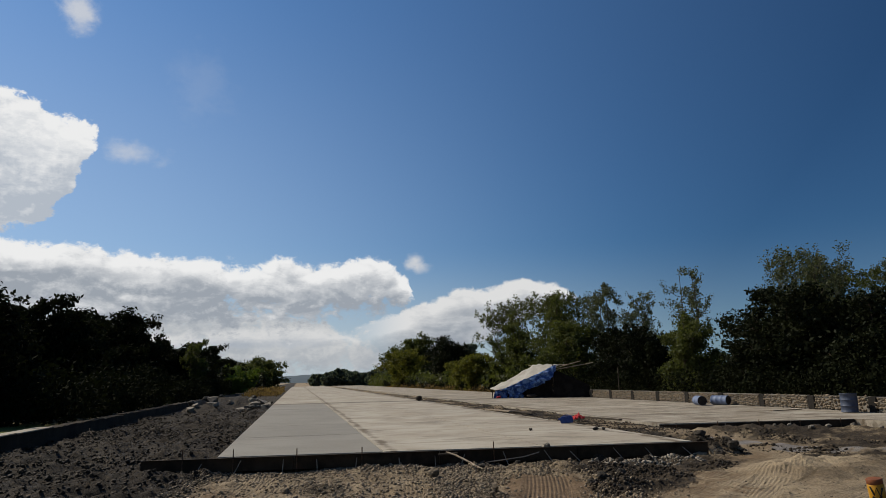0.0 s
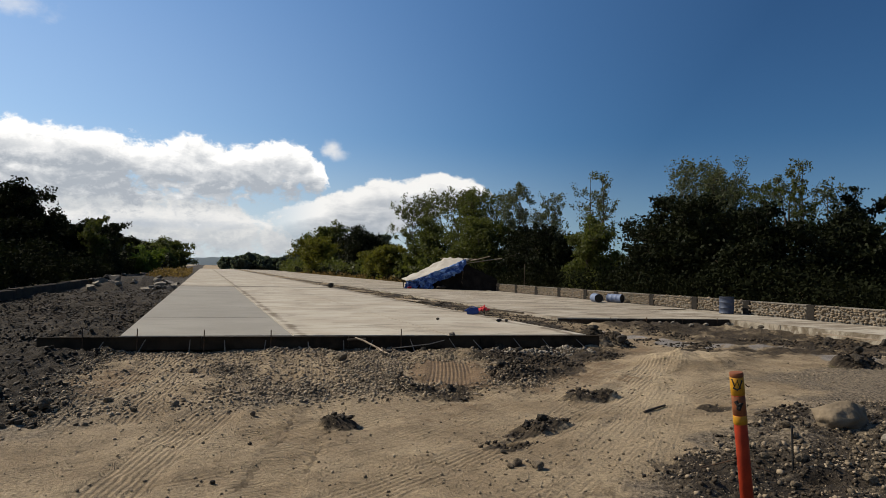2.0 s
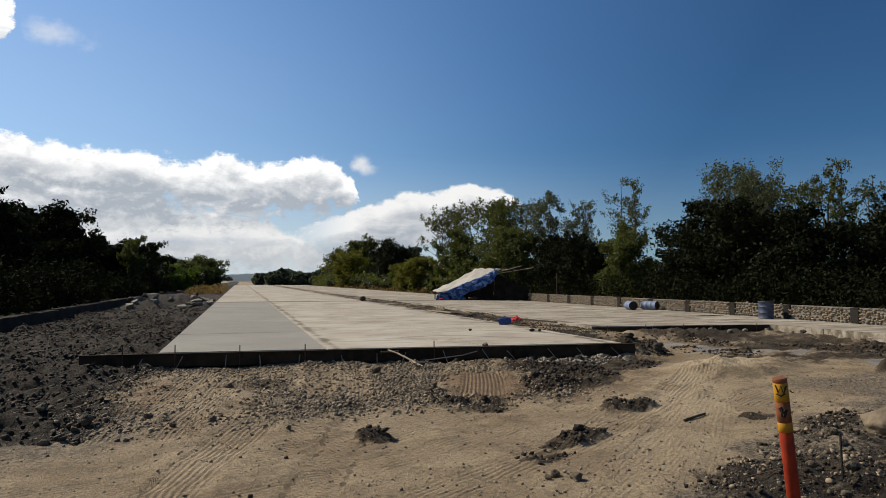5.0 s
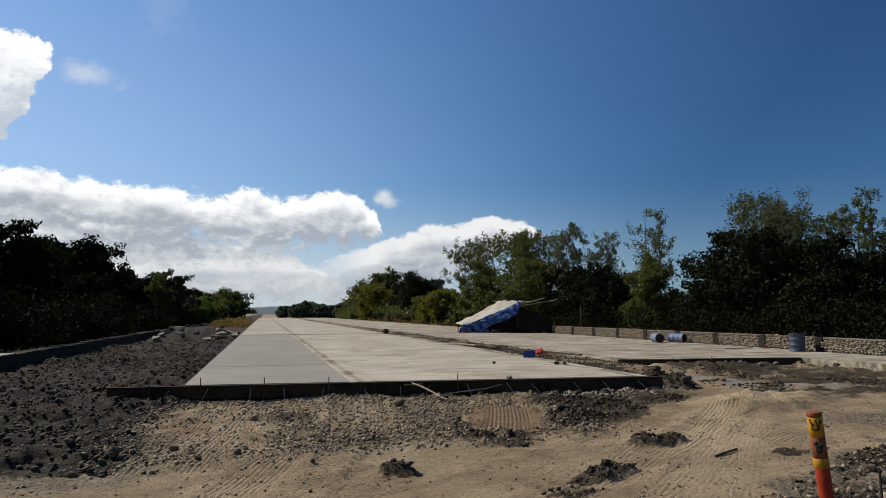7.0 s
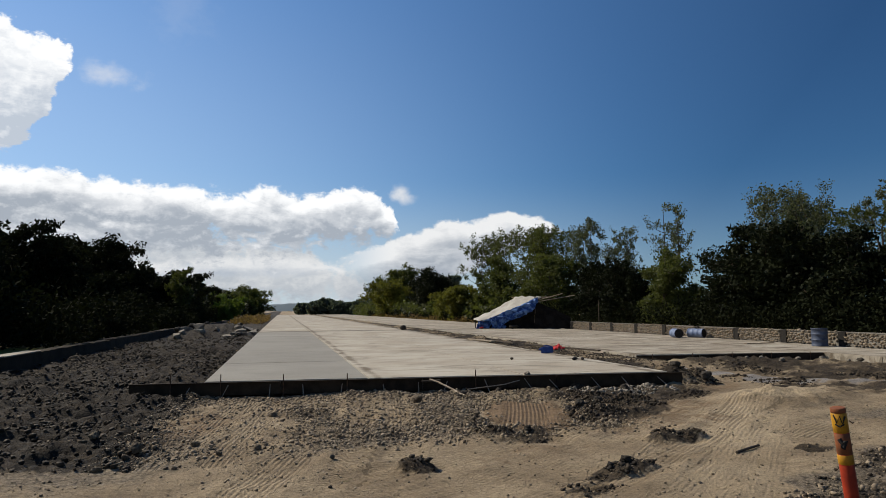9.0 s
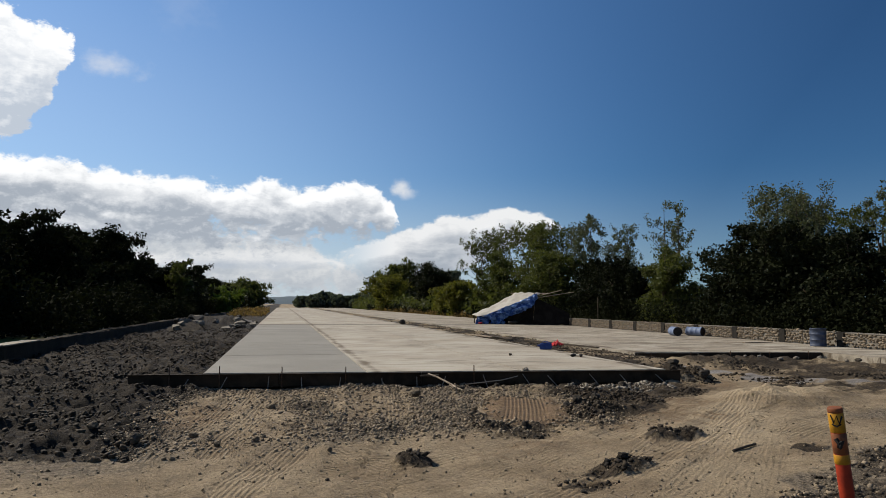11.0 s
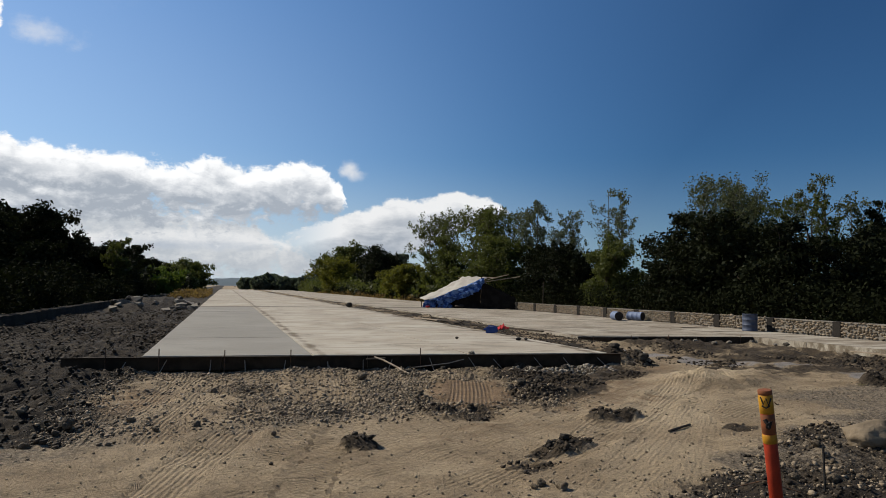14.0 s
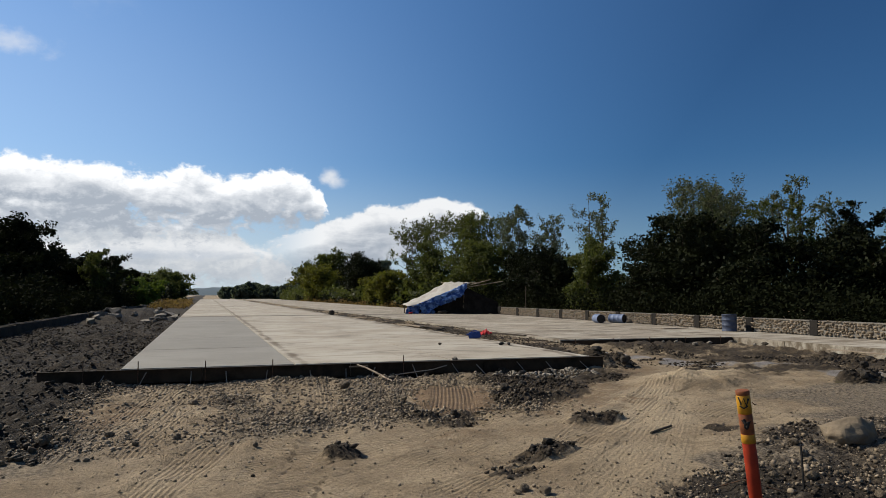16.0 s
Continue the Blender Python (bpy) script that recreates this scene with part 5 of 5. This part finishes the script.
def marker_post():
    thing = tagged(new("marker_post"), "leaning red-orange marker post with two yellow bands", "post")
    z0 = soil_z(3.97, 3.9)
    foot, top = Vector((3.972, 3.9, z0 - 0.08)), Vector((3.838, 3.9, 1.02))
    thing.location = (3.97, 3.9, z0)
    at = Matrix.Translation(-thing.location)

    def ring(name, za, zb, r, material, label=""):
        def on(z):
            return at @ foot.lerp(top, (z - foot.z) / (top.z - foot.z))
        v, f = tube_np([on(za), on(za + 0.004), on(zb - 0.004), on(zb)], [r - 0.004, r, r, r - 0.004], 20)
        bm = bmesh.new()
        vs = [bm.verts.new(p) for p in v]
        for q in f:
            bm.faces.new([vs[i] for i in q])
        bm.faces.new(vs[-20:])
        bm.faces.new(vs[:20][::-1])
        for e in bm.edges:
            if any(len(q.verts) > 4 for q in e.link_faces):
                e.smooth = False
        return part(name, bm, material, thing, label, smooth=True)

    ring("shaft", foot.z, 0.985, 0.048, POLERED, "red-orange painted shaft")
    ring("cap", 0.985, 1.02, 0.050, POLEBROWN, "rusty brown top")
    upper = ring("band", 0.845, 0.985, 0.0505, POLEYELLOW, "scuffed yellow reflective band")
    sleeve = ring("sleeve", 0.695, 0.845, 0.0495, POLEBROWN, "worn reddish brown section")
    ring("band", 0.625, 0.695, 0.0505, POLEYELLOW, "yellow reflective band")
    # dark scribbles and a patch on the bands

    def smear(pts, r, z, on_part):
        axis = at @ foot.lerp(top, (z - foot.z) / (top.z - foot.z))
        way = Vector((-axis.x - thing.location.x, -axis.y - thing.location.y, 0)).normalized()
        side = Vector((-way.y, way.x, 0))
        line_ = []
        for a, h in pts:
            line_.append(axis + (way * math.cos(a) + side * math.sin(a)) * 0.0510 + Vector((0, 0, h)))
        rod("paint_mark", line_, r, BLACK, on_part, "black paint mark", 5)
    smear([(-0.75, 0.035), (-0.35, -0.02), (0.0, 0.03), (0.35, -0.025), (0.7, 0.03)], 0.0075, 0.935, upper)
    smear([(-0.6, -0.02), (0.0, -0.035), (0.55, -0.015)], 0.006, 0.925, upper)
    smear([(-0.45, 0.03), (-0.1, 0.0), (0.3, 0.02), (0.0, -0.03), (-0.35, -0.015), (0.25, -0.03)], 0.017, 0.775, sleeve)
    base = at @ foot.lerp(top, 0.90)
    rod("tie_wire", [base + Vector((0.05, -0.03, 0.02)), base + Vector((0.075, -0.03, 0.0)), base + Vector((0.10, -0.02, 0.004))], 0.004, RUST, thing)
    return thing


marker_post()


def loose_rod(name, label, pts, r, material, category="rod", sides=6):
    o = Vector(pts[0])
    ob = rod(name, [Vector(p) - o for p in pts], r, material, None, "", sides)
    ob.location = o
    return tagged(ob, label, category)


loose_rod("wooden_stick", "thin upright stick behind the stone wall", [(20.6, 39.9, -0.1), (20.62, 39.9, 2.25)], 0.03, DARKWOOD, "stick")
zr = soil_z(5.22, 4.6)
loose_rod("steel_stake", "thin dark steel bar stuck upright in the stones", [(5.22, 4.6, zr - 0.1), (5.20, 4.6, zr + 0.42)], 0.011, BLACK)
loose_rod("dry_twig", "short dark twig on the sandy track", [(5.36, 6.97, soil_z(5.36, 6.97) + 0.02), (5.60, 7.10, soil_z(5.60, 7.10) + 0.02), (5.90, 7.24, soil_z(5.90, 7.24) + 0.02)], 0.016, DARKWOOD, "twig")
loose_rod("bent_wire", "thin rusty wire lying by the marker post", [(4.45, 4.95, soil_z(4.45, 4.95) + 0.03), (4.7, 4.8, soil_z(4.7, 4.8) + 0.04), (4.95, 4.62, soil_z(4.95, 4.62) + 0.03)], 0.006, RUST, "wire")
yb = front(3.4) - 0.12
loose_rod("dry_branch", "pale bent branch leaning on the slab end", [(3.50, 12.5, soil_z(3.5, 12.5) + 0.02), (3.42, 12.75, 0.07), (3.40, 13.0, 0.10), (3.25, 13.3, 0.18), (3.22, 13.5, 0.20), (3.08, yb, 0.24)], 0.02, WOOD, "branch")
loose_rod("dry_branch", "dark branch lying across the pale one", [(2.9, yb, 0.20), (3.3, yb - 0.05, 0.22)], 0.025, DARKWOOD, "branch")
loose_rod("reinforcing_bar", "thin pale reinforcing bar lying along the slab end", [(3.75, 13.2, 0.07), (4.6, 13.3, 0.13), (5.0, 13.45, 0.19)], 0.011, PALEROD)


def plank(x0, y0, x1, y1, z, wd=0.14, th=0.03, material=WOOD, label="loose weathered board lying on the concrete"):
    a, b = Vector((x0, y0, 0)), Vector((x1, y1, 0))
    bm = box((b - a).length, wd, th, (0, 0, th / 2), 0.004)
    ob = part("board", bm, material)
    ob.location, ob.rotation_euler = ((x0 + x1) / 2, (y0 + y1) / 2, z), (0, 0, math.atan2(b.y - a.y, b.x - a.x))
    return tagged(ob, label, "board")


plank(17.75, 22.2, 19.3, 22.5, TOP + 0.002)
plank(8.65, 29.9, 8.95, 27.2, TOP + 0.02, 0.2, 0.04, WOOD, "pale weathered board in the strip between the carriageways")
plank(9.1, 28.0, 9.3, 25.4, TOP + 0.03, 0.16, 0.04, DARKWOOD, "dark board in the strip between the carriageways")
plank(9.35, 24.2, 10.2, 19.8, TOP + 0.03, 0.12, 0.05, DARKWOOD, "long dark formwork plank in the strip between the carriageways")
plank(16.55, 13.6, 16.45, 10.9, 0.16, 0.10, 0.03, WOOD, "thin pale board leaning at the foot of the shoulder slab")
for k, (x, y, a) in enumerate(((8.02, 17.05, 30), (8.2, 16.95, 70))):
    bm = lumpy(0.13, 8 + k, 2, 0.35, 0.15, (1.0, 0.38))
    ob = part("sandal", bm, BLACK, smooth=True)
    ob.location, ob.rotation_euler = (x, y, TOP + 0.016), (0, 0, radians(a))
    tagged(ob, "old black rubber sandal lying on the concrete slab", "sandal", "pair of sandals")
for x, y, r in ((6.38, 17.75, 0.05), (8.3, 45.5, 0.24)):
    stone(x, y, r, CLOD, "clod", "small dark soil clod on the concrete", "soil clods on the slab", z=TOP + r * 0.2)

# ---- drums, container ----


def drum(material, end_material, label, dia, tall):
    thing = tagged(new("drum"), label, "drum")
    prof = [(0.0, 0.94), (0.02, 1.0), (0.05, 1.0), (0.06, 0.965), (0.32, 0.965), (0.335, 1.0), (0.355, 1.0), (0.37, 0.965), (0.64, 0.965), (0.655, 1.0), (0.675, 1.0), (0.69, 0.965),
            (0.94, 0.965), (0.95, 1.0), (0.985, 1.0), (1.0, 0.97)]
    v, f = tube_np([(0, 0, h * tall) for h, _ in prof], [r * dia / 2 for _, r in prof], 28)
    fit_out("shell", mesh_np("shell", v, f), material, thing, smooth=False)
    for name, z in (("lid", tall - 0.02), ("bottom", 0.012)):
        bm = bmesh.new()
        bmesh.ops.create_cone(bm, cap_ends=True, segments=28, radius1=dia * 0.475, radius2=dia * 0.475, depth=0.012)
        bmesh.ops.translate(bm, vec=(0, 0, z), verts=bm.verts)
        made = part(name, bm, end_material if name == "lid" else material, thing)
        lid = made if name == "lid" else lid
    for a in (0.6, 3.5):
        bm = bmesh.new()
        bmesh.ops.create_cone(bm, cap_ends=True, segments=12, radius1=0.04, radius2=0.035, depth=0.03)
        bmesh.ops.translate(bm, vec=(math.cos(a) * dia * 0.3, math.sin(a) * dia * 0.3, tall - 0.005), verts=bm.verts)
        part("bung", bm, BLACK, lid)
    return thing


d = drum(BLUEDRUM, BLUEDRUM, "dented blue drum standing upright by the wall", 0.56, 0.66)
d.location = (19.28, 20.1, TOP)
# lying drums: the shade on their outward ends is painted as black lids
for dx, dy, turn_, lb in ((18.62, 27.95, -16, "pale blue drum lying end outwards, shade put into its black end"), (19.32, 27.72, 22, "pale blue drum lying on its side by the stone wall")):
    d = drum(PALEDRUM, BLACK, lb, 0.44, 0.82)
    d.matrix_world = pose(dx, dy + 0.4, TOP + 0.22, 90, 0, turn_)


def jerrycan():
    thing = tagged(new("jerrycan"), "dark blue plastic container tipped on the slab", "container")
    can = part("body", box(0.50, 0.30, 0.27, (0, 0, 0.136), 0.035), CANBLUE, thing)
    part("spout", box(0.10, 0.08, 0.07, (-0.28, 0, 0.20), 0.015), CANBLUE, can)
    rod("grip", [(-0.14, 0, 0.265), (-0.10, 0, 0.315), (0.10, 0, 0.315), (0.14, 0, 0.265)], 0.016, CANBLUE, can)
    thing.matrix_world = pose(8.42, 19.95, TOP, 0, -8, -22) @ Matrix.Scale(0.8, 4)
    return thing


jerrycan()


def rag():
    bm = bmesh.new()
    bmesh.ops.create_grid(bm, x_segments=14, y_segments=14, size=0.5)
    for v in bm.verts:
        c = v.co.copy()
        h = 0.14 * max(0, 1 - 2.0 * c.length) + 0.10 * noise.noise(c * 5) + 0.05 * noise.noise(c * 11)
        v.co = Vector((c.x * 0.36 * (1 + 0.3 * noise.noise(c * 3)), c.y * 0.28, max(0.004, h + 0.05)))
    bmesh.ops.solidify(bm, geom=bm.faces[:], thickness=0.006)
    ob = part("cloth", bm, REDRAG, smooth=True)
    ob.location = (8.98, 20.35, TOP + 0.08)
    return tagged(ob, "crumpled red cloth lying beside the container", "cloth")


rag()

# ---- tarpaulin shelter ----


def sheet(corners, nu, nv, sag, crease, seed, fold=1.0):
    """A cloth between four corners, sagging and creased."""
    bm = bmesh.new()
    a, b, c, d_ = [Vector(p) for p in corners]
    grid = []
    for i in range(nu + 1):
        row = []
        for j in range(nv + 1):
            u, v = i / nu, j / nv
            p = a.lerp(b, u).lerp(d_.lerp(c, u), v)
            p.z -= sag * 4 * u * (1 - u) * (0.4 + 0.6 * v)
            k, m = 5 * fold, 9 * fold
            p += crease * Vector((noise.noise((u * k, v * 4, seed)), noise.noise((u * k, v * 4, seed + 7)), 1.2 * noise.noise((u * 6, v * 6, seed + 3))))
            p += crease * 0.6 * Vector((noise.noise((u * m * 2, v * 3, seed + 11)), noise.noise((u * m * 2, v * 5, seed + 17)), 0.4 * noise.noise((u * m, v * 9, seed + 23))))
            row.append(bm.verts.new(p))
        grid.append(row)
    for i in range(nu):
        for j in range(nv):
            bm.faces.new((grid[i][j], grid[i + 1][j], grid[i + 1][j + 1], grid[i][j + 1]))
    bmesh.ops.recalc_face_normals(bm, faces=bm.faces)
    return bm


def shelter():
    thing = tagged(new("tarpaulin_shelter"), "makeshift lean-to shelter of grey and blue tarpaulin on poles", "shelter")
    # the pale roof, tied down at its low end and stretched over a ridge pole
    part("roof_sheet", sheet(((14.3, 48.4, 0.95), (17.2, 46.6, 2.66), (18.25, 44.2, 2.62), (14.15, 46.5, 0.86)), 26, 12, 0.26, 0.07, 1), TARP, thing, "faded grey tarpaulin roof", True)
    part("side_sheet", sheet(((14.5, 46.30, 0.88), (17.95, 44.02, 2.56), (17.75, 43.95, 1.72), (15.7, 45.7, 0.62)), 34, 12, 0.10, 0.17, 5, 2.4), BLUETARP, thing, "torn blue tarpaulin hanging under the eave", True)
    part("hanging_sheet", sheet(((15.0, 46.1, 1.10), (16.0, 45.5, 1.50), (15.85, 45.45, 0.30), (15.05, 45.9, 0.30)), 18, 16, 0.02, 0.18, 9, 1.6), BLUETARP, thing, "blue tarpaulin bunched on the ground", True)
    part("hanging_sheet", sheet(((14.2, 46.6, 0.82), (14.95, 46.2, 0.95), (14.95, 46.1, 0.29), (14.0, 46.5, 0.29)), 14, 12, 0.02, 0.16, 13, 1.6), BLUETARP, thing, "blue tarpaulin bunched on the ground", True)
    part("hem", sheet(((14.45, 46.38, 0.88), (18.2, 44.12, 2.56), (18.18, 44.08, 2.50), (14.5, 46.33, 0.80)), 24, 2, 0.12, 0.05, 21), TARP, thing, "pale turned-up hem", True)
    # three sheets added to stand for the dark inside; their black is painted shade
    part("back_panel", sheet(((15.2, 47.6, 1.0), (18.2, 45.4, 2.35), (18.2, 45.4, TOP), (15.2, 47.6, TOP)), 12, 8, 0.0, 0.05, 31), SHELTERDARK, thing, "near-black sheet added for the shade inside the shelter")
    part("side_panel", sheet(((17.9, 44.3, 2.25), (19.9, 42.9, 1.15), (20.0, 42.8, TOP), (17.7, 44.2, TOP)), 12, 8, 0.0, 0.07, 35), SHELTERDARK, thing, "near-black sheet added for the shade inside the shelter")
    part("front_panel", sheet(((16.2, 45.6, 1.35), (17.9, 44.5, 2.0), (17.8, 44.5, TOP), (16.2, 45.6, TOP)), 12, 8, 0.0, 0.06, 39), SHELTERDARK, thing, "near-black sheet added for the shade inside the shelter")
    for x, y, h in ((17.85, 44.35, 2.58), (17.3, 46.45, 2.55), (14.35, 46.6, 0.85), (14.45, 48.2, 0.9)):
        rod("pole", [(x, y, TOP), (x, y, h)], 0.04, DARKWOOD, thing)
    rod("ridge_pole", [(17.0, 47.0, 2.60), (17.75, 45.4, 2.58), (18.9, 43.9, 2.55)], 0.03, WOOD, thing)
    rod("rafter", [(17.3, 44.9, 2.15), (18.4, 44.2, 2.44), (19.6, 43.4, 2.80)], 0.028, WOOD, thing, "thin pole sticking out beyond the roof")
    rod("rafter", [(17.4, 44.8, 2.10), (18.8, 43.9, 2.38), (20.3, 42.9, 2.66)], 0.028, WOOD, thing, "thin pole sticking out beyond the roof")
    for ob in thing.children:
        if "sheet" in ob.name or "panel" in ob.name or "hem" in ob.name:
            cloth = ob.modifiers.new("cloth", "SOLIDIFY")
            cloth.thickness = 0.012
    return thing


shelter()
for x, y, r, m, lb in ((14.3, 46.1, 0.13, REDRAG, "dull red bundle on the ground by the shelter"), (16.4, 45.0, 0.25, CLOD, "dark sack on the ground by the shelter")):
    ob = part("bundle", lumpy(r, 21 + r, 3, 0.6, 0.3, (1.3, 0.8)), m, smooth=True)
    ob.location = (x, y, TOP)
    tagged(ob, lb, "bundle")

# ---- distance ----


def far_ridge():
    xs = np.linspace(-1400, 1600, 220)
    h = 10 + 9 * fbm(xs, xs * 0, 0.004, 4, 301) + 5 * fbm(xs, xs * 0, 0.05, 3, 305)
    v, f = [], []
    for i, (x, z) in enumerate(zip(xs, h)):
        v += [(x, 1150, -2), (x, 1190, z * 0.75 + 1), (x, 1300, z * 0.9 + 2), (x, 1600, -2)]
        if i:
            a = i * 4
            f += [(a - 4, a, a + 1, a - 3), (a - 3, a + 1, a + 2, a - 2), (a - 2, a + 2, a + 3, a - 1)]
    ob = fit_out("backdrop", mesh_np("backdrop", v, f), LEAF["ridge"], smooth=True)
    return tagged(ob, "low hazy wooded ridge on the horizon", "hill", kind="structure")


far_ridge()
